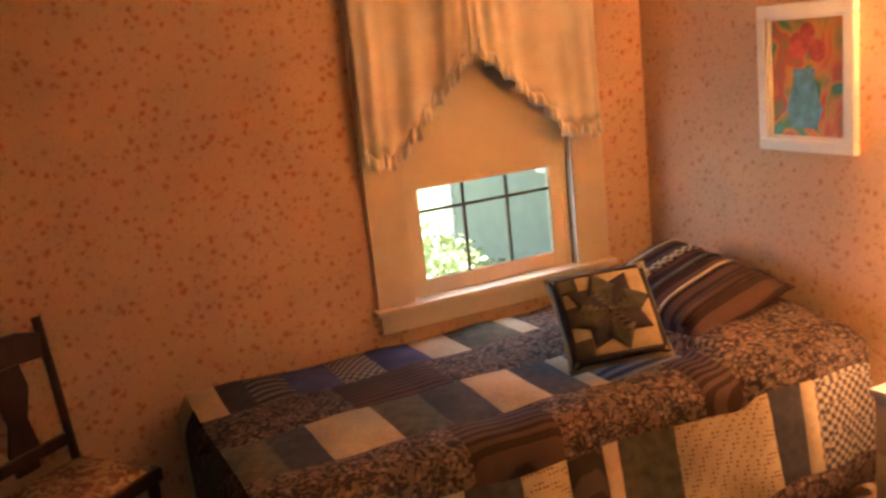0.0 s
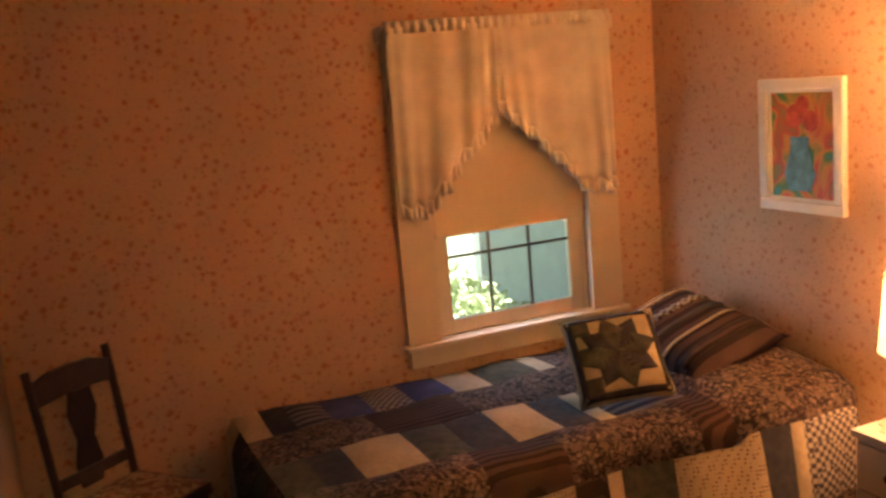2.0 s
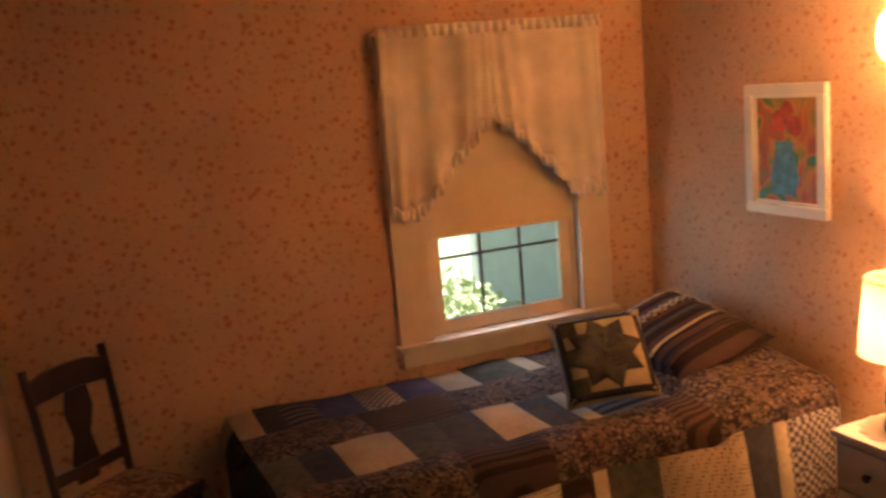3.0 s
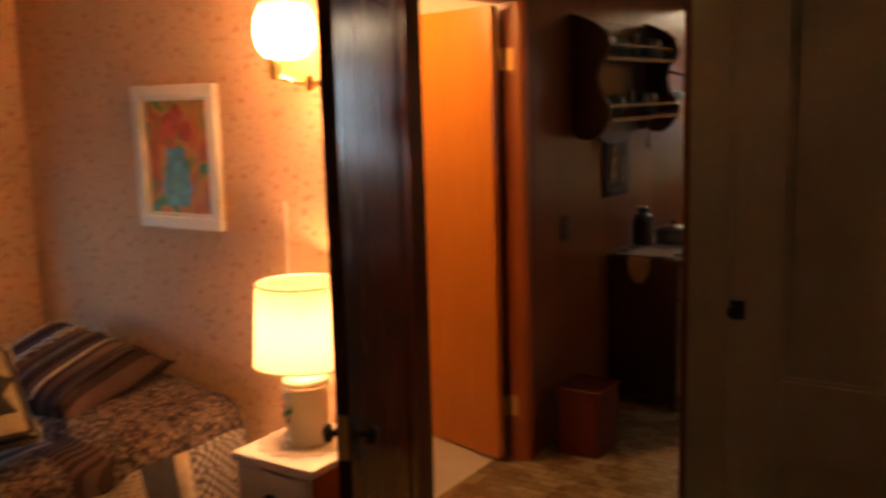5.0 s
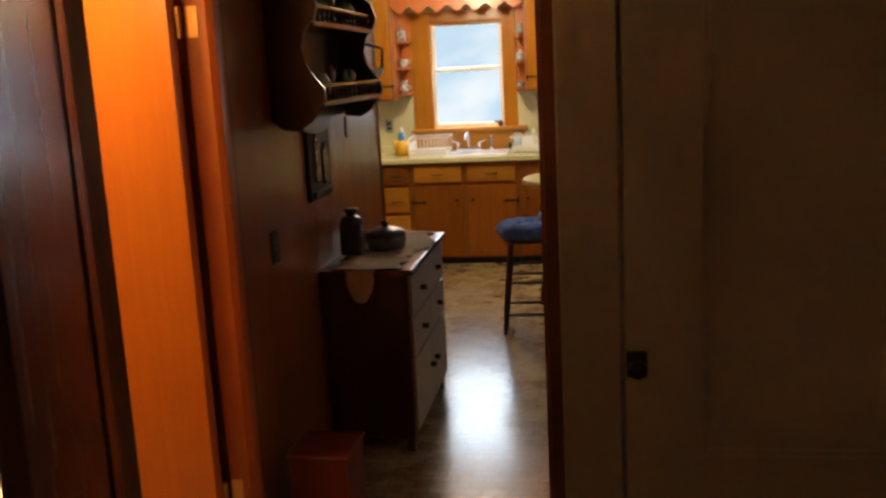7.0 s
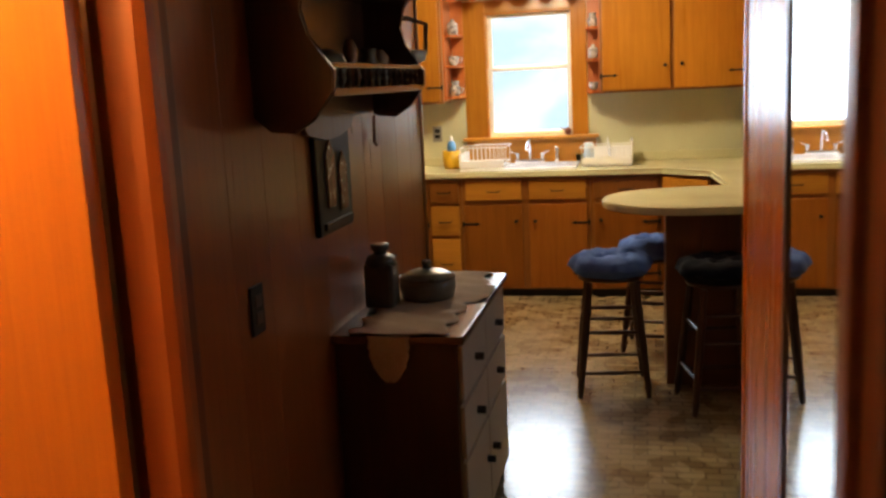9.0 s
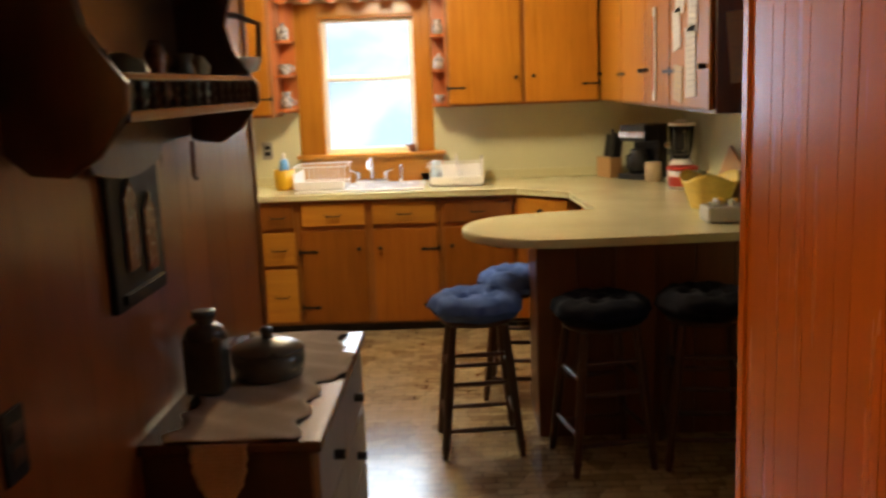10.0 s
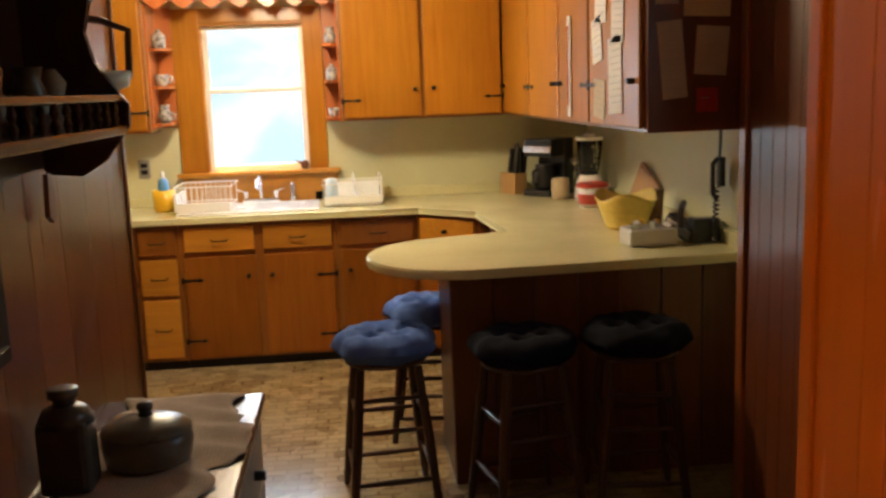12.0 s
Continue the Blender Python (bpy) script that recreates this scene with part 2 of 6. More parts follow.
def prism(outline, axis, lo, hi, bm=None, bevel=0.0):
    """A flat outline of (a, b) pairs pushed out along an axis: x takes (y, z), y takes (x, z), z takes (x, y)."""
    own = bmesh.new()
    put = {"x": lambda a, b, h: (h, a, b), "y": lambda a, b, h: (a, h, b), "z": lambda a, b, h: (a, b, h)}[axis]
    lower = [own.verts.new(put(a, b, lo)) for a, b in outline]
    upper = [own.verts.new(put(a, b, hi)) for a, b in outline]
    own.faces.new(lower)
    own.faces.new(upper)
    n = len(outline)
    for i in range(n):
        own.faces.new((lower[i], lower[(i + 1) % n], upper[(i + 1) % n], upper[i]))
    if bevel:
        rim = [e for e in own.edges if len({round(v.co["xyz".index(axis)], 6) for v in e.verts}) == 1]
        bmesh.ops.bevel(own, geom=rim, offset=bevel, segments=2, affect="EDGES")
    return join(bm, own)


def sheet(f, nu, nv, thick=0.0):
    """A surface f(u, v) over the unit square; thick: pushed out along its normals."""
    bm = bmesh.new()
    grid = [[bm.verts.new(f(i / nu, j / nv)) for j in range(nv + 1)] for i in range(nu + 1)]
    for i in range(nu):
        for j in range(nv):
            bm.faces.new((grid[i][j], grid[i + 1][j], grid[i + 1][j + 1], grid[i][j + 1]))
    if thick:
        bmesh.ops.recalc_face_normals(bm, faces=bm.faces)
        bmesh.ops.solidify(bm, geom=bm.faces[:], thickness=thick)
    return bm

# ---- setting: bedroom, hall and kitchen ----
WX, DY, KY, KX, CEIL = -1.575, 0.22, 6.48, 2.2, 2.42


def wall(name, bm, material, label):
    return solid(name, bm, material, label, "wall", "structure")


# bedroom window wall with its opening
w = box(WX - 0.14, WX, -2.98, -1.17, 0, CEIL)
w = box(WX - 0.14, WX, -0.40, 0.34, 0, CEIL, bm=w)
w = box(WX - 0.14, WX, -1.17, -0.40, 0, 0.66, bm=w)
w = box(WX - 0.14, WX, -1.17, -0.40, 1.90, CEIL, bm=w)
wall("wall_west", w, M["paper"], "bedroom wall with faded small-flowered wallpaper")
w = box(WX, 0.106, 0.0, 0.34, 0, CEIL)
wall("wall_north", w, M["paper"], "bedroom wall with floral wallpaper behind lamps and picture")
w = box(1.112, 2.9, DY, 0.34, 0, CEIL)
w = box(0.106, 1.112, DY, 0.34, 2.02, CEIL, bm=w)
wall("wall_closet", w, M["greydoor"], "painted grey-cream wall around the closet door")
wall("wall_south", box(WX, 2.9, -2.98, -2.86, 0, CEIL), M["southwall"], "plain painted bedroom wall behind the chair")
wall("wall_east", box(2.9, 3.02, -2.98, 0.34, 0, CEIL), M["paper"], "bedroom wall with floral wallpaper")
# hall
w = box(-0.07, 0.05, 1.236, 3.325, 0, CEIL)
w = box(-0.07, 0.05, 0.34, 1.236, 1.97, CEIL, bm=w)
w = box(-1.3, -0.07, 3.20, 3.325, 0, CEIL, bm=w)
w = box(0.05, KX, 3.20, 3.325, 2.06, CEIL, bm=w)
wall("wall_hall", w, M["panel"], "hall wall of varnished brown wood panelling")
wall("wall_hall_east", box(1.14, 1.26, 0.34, 1.36, 0, CEIL), M["redpine"], "varnished red-brown wooden hall wall")
wall("wall_kitchen_south", box(1.14, KX + 0.12, 1.36, 1.48, 0, CEIL), M["panel"], "wood-panelled kitchen wall")
# side room behind the open orange door
w = box(-1.575, -1.455, 0.34, 3.2, 0, CEIL)
# partition added close behind the door leaf so its hinge gap stays dark
w = box(-1.455, -0.07, 1.42, 1.48, 0, CEIL, bm=w)
w = box(-1.455, -0.07, 2.0, 2.12, 0, CEIL, bm=w)
wall("wall_side_room", w, M["plaster"], "plain pale wall of the side room, with a partition added behind the door")
# kitchen
w = box(-1.42, -0.19, KY, KY + 0.14, 0, CEIL)
w = box(0.46, KX + 0.12, KY, KY + 0.14, 0, CEIL, bm=w)
w = box(-0.19, 0.46, KY, KY + 0.14, 0, 1.06, bm=w)
w = box(-0.19, 0.46, KY, KY + 0.14, 1.97, CEIL, bm=w)
wall("wall_kitchen_north", w, M["splash"], "pale cream kitchen wall around the window")
w = box(KX, KX + 0.12, 2.8, KY, 0, CEIL)
w = box(KX, KX + 0.12, 1.48, 2.2, 0, CEIL, bm=w)
w = box(1.95, KX, 2.86, 3.50, 0, CEIL, bm=w)
w = box(KX, KX + 0.12, 2.2, 2.8, 0, 1.2, bm=w)
w = box(KX, KX + 0.12, 2.2, 2.8, 1.9, CEIL, bm=w)
wall("wall_kitchen_east", w, M["splash"], "pale cream kitchen wall with a side window")
wall("wall_kitchen_west", box(-1.42, -1.3, 3.325, KY, 0, CEIL), M["panel"], "wood-panelled kitchen wall")
# floors and ceilings
solid("floor_bedroom", box(WX, 2.9, -2.86, 0.34, -0.1, 0), M["carpet"], "worn beige bedroom carpet", "floor", "structure")
solid("floor_side_room", box(-1.455, -0.07, 0.34, 2.0, -0.1, 0.0), M["sidefloor"], "pale side-room floor", "floor", "structure")
solid("ceiling", box(-1.7, 3.02, -2.98, KY + 0.14, CEIL, CEIL + 0.1), M["ceiling"], "plain off-white ceiling", "ceiling", "structure")

# ---- bedroom ----
# window: cream casing, stool, apron, two sashes with thin muntins
win = thing("window_1", (WX, -0.785, 0.66), "cream double-hung window with a small-paned lower sash", "window", kind="structure")
for y0, y1 in ((-1.325, -1.165), (-0.405, -0.245)):
    part("casing", box(WX - 0.002, WX + 0.022, y0, y1, 0.672, 1.93, 0.004), M["trim_cream"], win)
part("casing", box(WX - 0.002, WX + 0.025, -1.34, -0.23, 1.93, 1.985, 0.004), M["trim_cream"], win)
part("window_sill", box(WX - 0.1, WX + 0.05, -1.345, -0.225, 0.645, 0.672, 0.008), M["trim_cream"], win)
part("apron", box(WX - 0.002, WX + 0.02, -1.32, -0.25, 0.568, 0.645, 0.004), M["trim_cream"], win)
fr = box(WX - 0.13, WX - 0.03, -1.17, -1.145, 0.66, 1.90)
fr = box(WX - 0.13, WX - 0.03, -0.425, -0.40, 0.66, 1.90, bm=fr)
part("window_frame", fr, M["trim_cream"], win)


def sash(z0, z1, x, parent, name):
    b = box(x - 0.03, x, -1.145, -1.085, z0, z1, 0.004)
    b = box(x - 0.03, x, -0.485, -0.425, z0, z1, 0.004, bm=b)
    b = box(x - 0.03, x, -1.085, -0.485, z0, z0 + 0.062, 0.004, bm=b)
    b = box(x - 0.03, x, -1.085, -0.485, z1 - 0.04, z1, 0.004, bm=b)
    s = part(name, b, M["trim_cream"], parent)
    for k in (1, 2):
        y = -1.085 + 0.2 * k
        part("muntin", box(x - 0.022, x - 0.010, y - 0.006, y + 0.006, z0 + 0.062, z1 - 0.04), M["muntin"], s)
    zm = z0 + 0.062 + 0.275
    part("muntin", box(x - 0.021, x - 0.011, -1.085, -0.485, zm - 0.006, zm + 0.006), M["muntin"], s)
    g = part("pane", box(x - 0.018, x - 0.014, -1.085, -0.485, z0 + 0.062, z1 - 0.04), M["glass"], s)
    g.visible_shadow = False


M["muntin"] = plain("dark_muntin", (0.10, 0.07, 0.05), 0.5)


def glass():
    k = Mat("window_glass", 0.02)
    k.b.inputs["Transmission Weight"].default_value = 1.0
    k.b.inputs["IOR"].default_value = 1.1
    return k.color((0.97, 0.98, 0.98)).m


M["glass"] = glass()
sash(0.672, 1.31, WX - 0.035, win, "lower_sash")
sash(1.29, 1.90, WX - 0.075, win, "upper_sash")

M["shade_cloth"] = plain("cream_roller_cloth", (0.72, 0.62, 0.46), 0.85, vary=0.04)
rs = thing("roller_shade", (WX + 0.01, -0.785, 1.9), "cream roller shade pulled down over half the window", "shade")
part("cloth", sheet(lambda u, v: (WX - 0.012 + 0.003 * math.sin(9 * u), -1.15 + 0.73 * u, 1.115 + 0.02 * (1 - u) * 0.3 + 0.79 * v), 12, 6, 0.003), M["shade_cloth"], rs)
part("hem_bar", box(WX - 0.018, WX - 0.006, -1.15, -0.42, 1.105, 1.122, 0.003), M["shade_cloth"], rs)
part("roller", rod((WX - 0.01, -1.16, 1.915), (WX - 0.01, -0.41, 1.915), 0.018), M["shade_cloth"], rs)

# swagged valance
M["curtain"] = fabric("sheer_cream_cotton", (0.84, 0.77, 0.66), (0.88, 0.82, 0.72), scale=12)
cu = thing("valance_curtain", (WX + 0.05, -0.83, 1.99), "gathered cream swag valance with a ruffled lower edge", "curtain")


def swag(y_out, y_in, low, high):
    def f(u, v):
        y = y_out + (y_in - y_out) * u
        bottom = low + (high - low) * min(1.0, max(0.0, (u - 0.27) / 0.73)) ** 0.9 + 0.012 * math.sin(u * 55)
        z = 1.985 - (1.985 - bottom) * v
        x = WX + 0.055 + 0.0055 * math.sin(u * 40 + 2.5 * v + 3 * math.sin(u * 7)) * (0.35 + 0.65 * v) + 0.01 * math.sin(u * 19)
        return (x, y, z)
    return f


def ruffle(y_out, y_in, low, high):
    s = swag(y_out, y_in, low, high)

    def f(u, v):
        x, y, z = s(u, 1.0)
        return (x + 0.006 + 0.012 * math.sin(u * 120) * v, y + 0.006 * math.cos(u * 90) * v, z + 0.01 - 0.055 * v)
    return f


for y_out, y_in in ((-1.32, -0.80), (-0.275, -0.84)):
    p = part("swag", sheet(swag(y_out, y_in, 1.26, 1.66), 110, 14, 0.003), M["curtain"], cu, smooth=True)
    part("ruffle", sheet(ruffle(y_out, y_in, 1.26, 1.66), 150, 3, 0.003), M["curtain"], p, smooth=True)
part("header", sheet(lambda u, v: (WX + 0.06 + 0.008 * math.sin(u * 160), -1.32 + 1.05 * u, 1.96 + 0.05 * v), 160, 2, 0.003), M["curtain"], cu, smooth=True)
part("curtain_rod", tube([(WX, -1.325, 1.985), (WX + 0.05, -1.33, 1.985), (WX + 0.05, -0.26, 1.985), (WX, -0.265, 1.985)], 0.008), M["white"], cu)

# picture in a white frame
pic = thing("framed_picture", (-0.67, 0.0, 1.16), "colourful flower painting in a white mitred wooden frame", "picture")


def art():
    k = Mat("painted_flowers", 0.5)
    mp = k.noise(5.5, 2.0, (1, 1, 1), 1.2)
    c = k.ramp(mp, [(0.32, (0.05, 0.30, 0.32)), (0.42, (0.10, 0.26, 0.06)), (0.5, (0.65, 0.30, 0.06)), (0.57, (0.60, 0.10, 0.05)), (0.66, (0.30, 0.22, 0.06))])
    return k.color(c).bump(k.noise(60), 0.3, 0.002).m


M["art"] = art()
M["artblue"] = plain("vase_blue", (0.12, 0.34, 0.48), 0.6, vary=0.4, scale=30)
M["artred"] = plain("petal_red", (0.55, 0.10, 0.06), 0.6, vary=0.4, scale=30)
PX0, PX1, PZ0, PZ1 = -0.875, -0.455, 1.155, 1.66
for a in ((PX0, PX1, PZ0, PZ0 + 0.042), (PX0, PX1, PZ1 - 0.042, PZ1), (PX0, PX0 + 0.042, PZ0 + 0.042, PZ1 - 0.042), (PX1 - 0.042, PX1, PZ0 + 0.042, PZ1 - 0.042)):
    part("frame_bar", box(a[0], a[1], -0.03, -0.001, a[2], a[3], 0.006), M["white"], pic)
for a in ((PX0 + 0.042, PX1 - 0.042, PZ0 + 0.042, PZ0 + 0.054), (PX0 + 0.042, PX1 - 0.042, PZ1 - 0.054, PZ1 - 0.042), (PX0 + 0.042, PX0 + 0.054, PZ0 + 0.054, PZ1 - 0.054), (PX1 - 0.054, PX1 - 0.042, PZ0 + 0.054, PZ1 - 0.054)):
    part("inner_lip", box(a[0], a[1], -0.018, -0.002, a[2], a[3], 0.002), M["white"], pic)
canvas = part("canvas", box(PX0 + 0.05, PX1 - 0.05, -0.010, -0.003, PZ0 + 0.05, PZ1 - 0.05), M["art"], pic)
part("painted_vase", prism([(-0.735, 1.235), (-0.625, 1.235), (-0.60, 1.30), (-0.635, 1.40), (-0.63, 1.44), (-0.725, 1.44), (-0.72, 1.40), (-0.755, 1.30)], "y", -0.012, -0.0105), M["artblue"], canvas)
for k, (x, z, r) in enumerate(((-0.70, 1.52, 0.045), (-0.62, 1.50, 0.04), (-0.66, 1.56, 0.035))):
    part("painted_flower", lathe([(r, 0), (r, 0.0015)], 0, 0, 9, turn=pose(x, -0.0105 - 0.0004 * k, z, 90)), M["artred"], canvas)

# nightstand
M["ns_paint"] = plain("white_nightstand_paint", (0.66, 0.63, 0.60), 0.35, vary=0.05)
ns = thing("nightstand", (0.05, -0.2, 0), "white painted nightstand with one drawer beside the bed", "nightstand")
part("top", box(-0.108, 0.218, -0.375, -0.025, 0.525, 0.55, 0.006), M["ns_paint"], ns)
part("body", box(-0.098, 0.197, -0.355, -0.03, 0.10, 0.525, 0.004), M["ns_paint"], ns)
part("side_panel", box(0.197, 0.208, -0.357, -0.03, 0.10, 0.525, 0.003), M["orange_leaf"], ns, "amber-coloured side panel")
d = part("drawer", box(-0.088, 0.187, -0.368, -0.355, 0.36, 0.51, 0.006), M["ns_paint"], ns)
part("knob", rod((0.05, -0.368, 0.435), (0.05, -0.395, 0.435), 0.008, rings=[(0, 0.006), (0.4, 0.007), (0.6, 0.015), (0.9, 0.014), (1, 0.004)]), M["darkwood"], d)
part("door", box(-0.088, 0.187, -0.368, -0.355, 0.12, 0.35, 0.006), M["ns_paint"], ns)
for x in (-0.10, 0.17):
    for y in (-0.345, -0.07):
        part("leg", box(x, x + 0.03, y, y + 0.03, 0, 0.10, 0.004), M["ns_paint"], ns)
M["lace"] = fabric("white_lace", (0.75, 0.70, 0.62), (0.82, 0.78, 0.70), "dots", 160)
dl = thing("doily", (0.03, -0.2, 0.55), "round white lace doily under the lamp", "doily")
part("lace_disc", prism([((0.135 + 0.008 * math.cos(12 * a)) * math.cos(a) + 0.035, (0.135 + 0.008 * math.cos(12 * a)) * math.sin(a) - 0.2) for a in [i * math.pi / 48 for i in range(96)]], "z", 0.55, 0.553), M["lace"], dl)


# table lamp
def shade_mat():
    k = Mat("lamp_shade_cloth", 0.8)
    k.color((0.88, 0.80, 0.62))
    tr = k.node("ShaderNodeBsdfTranslucent")
    tr.inputs["Color"].default_value = (0.98, 0.90, 0.72, 1)
    mx = k.node("ShaderNodeMixShader", Fac=0.55)
    k.link(k.b.outputs[0], mx.inputs[1])
    k.link(tr.outputs[0], mx.inputs[2])
    k.link(mx.outputs[0], k.t.nodes["Material Output"].inputs["Surface"])
    return k.m


M["shade"] = shade_mat()
M["cream_glaze"] = plain("cream_glazed_ceramic", (0.74, 0.66, 0.52), 0.2, vary=0.05, bump=0)
M["leafpaint"] = plain("green_painted_leaves", (0.03, 0.14, 0.08), 0.3, vary=0.3)
M["berry"] = plain("brown_painted_sprig", (0.22, 0.09, 0.04), 0.3, vary=0.3)
tl = thing("table_lamp", (0.05, -0.2, 0.553), "lit cream ceramic crock lamp with a drum shade", "lamp")
body = part("base", lathe([(0.055, 0.553), (0.073, 0.556), (0.075, 0.575), (0.066, 0.585), (0.068, 0.62), (0.069, 0.72), (0.064, 0.735), (0.07, 0.742), (0.07, 0.758), (0.05, 0.768), (0.02, 0.772)], 0.05, -0.2, 28), M["cream_glaze"], tl, smooth=True)
for a, z, s in ((-1.9, 0.66, 1), (-1.6, 0.672, 0.8), (-2.2, 0.648, 0.8), (-1.75, 0.64, 0.7), (-2.05, 0.678, 0.7)):
    q = Matrix.Translation((0.05 + 0.069 * math.cos(a), -0.2 + 0.069 * math.sin(a), z)) @ Matrix.Rotation(a, 4, "Z") @ Matrix.Rotation(a * 3, 4, "X")
    own = prism([(-0.022 * s, 0), (-0.006 * s, 0.012 * s), (0.022 * s, 0), (-0.004 * s, -0.012 * s)], "x", 0.0, 0.002)
    bmesh.ops.transform(own, matrix=q, verts=own.verts)
    part("painted_leaf", own, M["leafpaint"] if s > 0.75 else M["berry"], body)
for z in (0.578, 0.737):
    part("base_ring", tube([(0.05 + 0.0715 * math.cos(i * math.pi / 16), -0.2 + 0.0715 * math.sin(i * math.pi / 16), z) for i in range(33)], 0.004, 6), M["cream_glaze"], body)
part("socket", rod((0.05, -0.2, 0.77), (0.05, -0.2, 0.86), 0.014), M["brass"], tl)
part("bulb", lathe([(0.012, 0.85), (0.02, 0.87), (0.03, 0.90), (0.024, 0.918), (0.005, 0.925)], 0.05, -0.2, 14), M["shade"], tl, smooth=True).visible_shadow = False
sb = bmesh.new()
rings = [[sb.verts.new((0.05 + r * math.cos(i * math.pi / 24), -0.2 + r * math.sin(i * math.pi / 24), z)) for i in range(48)] for r, z in ((0.152, 0.806), (0.134, 1.056))]
for i in range(48):
    sb.faces.new((rings[0][i], rings[0][(i + 1) % 48], rings[1][(i + 1) % 48], rings[1][i]))
bmesh.ops.solidify(sb, geom=sb.faces[:], thickness=0.002)
sh = part("shade", sb, M["shade"], tl, "glowing cream drum shade", smooth=True)
for r, z in ((0.153, 0.808), (0.135, 1.054)):
    part("rim", tube([(0.05 + r * math.cos(i * math.pi / 20), -0.2 + r * math.sin(i * math.pi / 20), z) for i in range(41)], 0.003, 6), M["trim_cream"], sh)
part("finial_spider", tube([(-0.082, -0.2, 1.04), (0.05, -0.2, 1.045), (0.182, -0.2, 1.04)], 0.002, 5), M["brass"], tl)

# wall sconce
sc = thing("wall_sconce", (0.0, 0, 1.63), "lit brass swing-arm wall sconce with a frosted glass shade", "wall lamp")
part("backplate", rod((0.035, -0.001, 1.645), (0.035, -0.02, 1.645), 0.04, 0.03, 20), M["brass"], sc)
part("arm", tube([(0.035, -0.02, 1.645), (0.02, -0.08, 1.64), (-0.01, -0.12, 1.65), (-0.06, -0.14, 1.67)], 0.009), M["brass"], sc)
part("socket_cup", rod((-0.06, -0.14, 1.655), (-0.06, -0.14, 1.715), 0.02, 0.022, 14), M["brass"], sc)
part("joint", rod((0.02, -0.085, 1.62), (0.02, -0.085, 1.665), 0.014, 0.014, 12), M["brass"], sc)
part("arm", tube([(-0.06, -0.14, 1.70), (-0.015, -0.14, 1.715)], 0.008), M["brass"], sc)


def frosted():
    k = Mat("frosted_glass", 0.6)
    k.color((0.95, 0.93, 0.88))
    tr = k.node("ShaderNodeBsdfTranslucent")
    tr.inputs["Color"].default_value = (1, 0.95, 0.85, 1)
    mx = k.node("ShaderNodeMixShader", Fac=0.85)
    k.link(k.b.outputs[0], mx.inputs[1])
    k.link(tr.outputs[0], mx.inputs[2])
    k.link(mx.outputs[0], k.t.nodes["Material Output"].inputs["Surface"])
    return k.m


M["frosted"] = frosted()
sb = bmesh.new()
rings = [[sb.verts.new((-0.015 + r * math.cos(i * math.pi / 16), -0.14 + r * math.sin(i * math.pi / 16), z)) for i in range(32)] for r, z in ((0.03, 1.715), (0.06, 1.725), (0.082, 1.755), (0.088, 1.80), (0.08, 1.845), (0.065, 1.875))]
for a, b in zip(rings, rings[1:]):
    for i in range(32):
        sb.faces.new((a[i], a[(i + 1) % 32], b[(i + 1) % 32], b[i]))
bmesh.ops.solidify(sb, geom=sb.faces[:], thickness=0.003)
part("glass_shade", sb, M["frosted"], sc, "glowing frosted glass shade", smooth=True)
cc = thing("cord_cover", (-0.175, 0, 1.2), "thin white cord running down the wallpaper", "cord")
part("strip", box(-0.179, -0.171, -0.008, -0.001, 1.0, 1.27, 0.003), M["white"], cc)

# bed: frame, mattress, patchwork quilt, pillows
bed = thing("bed", (-1.02, -1.05, 0), "single bed against the wall under the window", "bed")
BX0, BX1, BY0, BY1 = -1.525, -0.52, -2.10, -0.06
M["sheet"] = fabric("mattress_ticking", (0.5, 0.46, 0.4), (0.58, 0.53, 0.46))
part("mattress", box(BX0 + 0.03, BX1 - 0.04, BY0 + 0.04, BY1, 0.30, 0.50, 0.04), M["sheet"], bed)
part("box_spring", box(BX0 + 0.03, BX1 - 0.04, BY0 + 0.04, BY1, 0.14, 0.30, 0.02), M["sheet"], bed)
for x in (BX0 + 0.08, BX1 - 0.12):
    for y in (BY0 + 0.1, BY1 - 0.1):
        part("leg", rod((x, y, 0), (x, y, 0.15), 0.02, 0.028), M["darkwood"], bed)


def flare(y):
    """How far the quilt hangs out past the bedside towards the head."""
    t = min(1.0, max(0.0, (y + 0.95) / 0.7))
    return 0.14 * t * t * (3 - 2 * t)


def bed_top(x, y):
    """Height of the quilt over the mattress and the pillow under it."""
    z = 0.535 + 0.006 * math.sin(7 * x + 3 * y) + 0.005 * math.sin(13 * y - 5 * x)
    q = max(0.0, 1 - ((y + 0.28) / 0.28) ** 4) * max(0.0, 1 - ((x + 1.02) / 0.50) ** 4)
    return z + 0.10 * math.sqrt(q)


def drape(s, y):
    """The quilt's place s metres from its wall-side edge, over the top and down the front."""
    top = BX1 - BX0
    wob = 0.018 * math.sin(9 * y) + 0.012 * math.sin(23 * y + 1)
    if s <= top - 0.06:
        x = BX0 + s
        return Vector((x, y, bed_top(x, y)))
    a = (s - (top - 0.06)) / 0.10
    if a < 1:
        h = bed_top(BX1 - 0.06, y)
        return Vector((BX1 - 0.06 + (0.064 + flare(y)) * math.sin(a * math.pi / 2), y, h - 0.064 * (1 - math.cos(a * math.pi / 2))))
    d = s - (top + 0.04)
    h = bed_top(BX1 - 0.06, y) - 0.064
    return Vector((BX1 + 0.004 + flare(y) + (0.06 + wob) * min(1, d / 0.35), y, h - d))


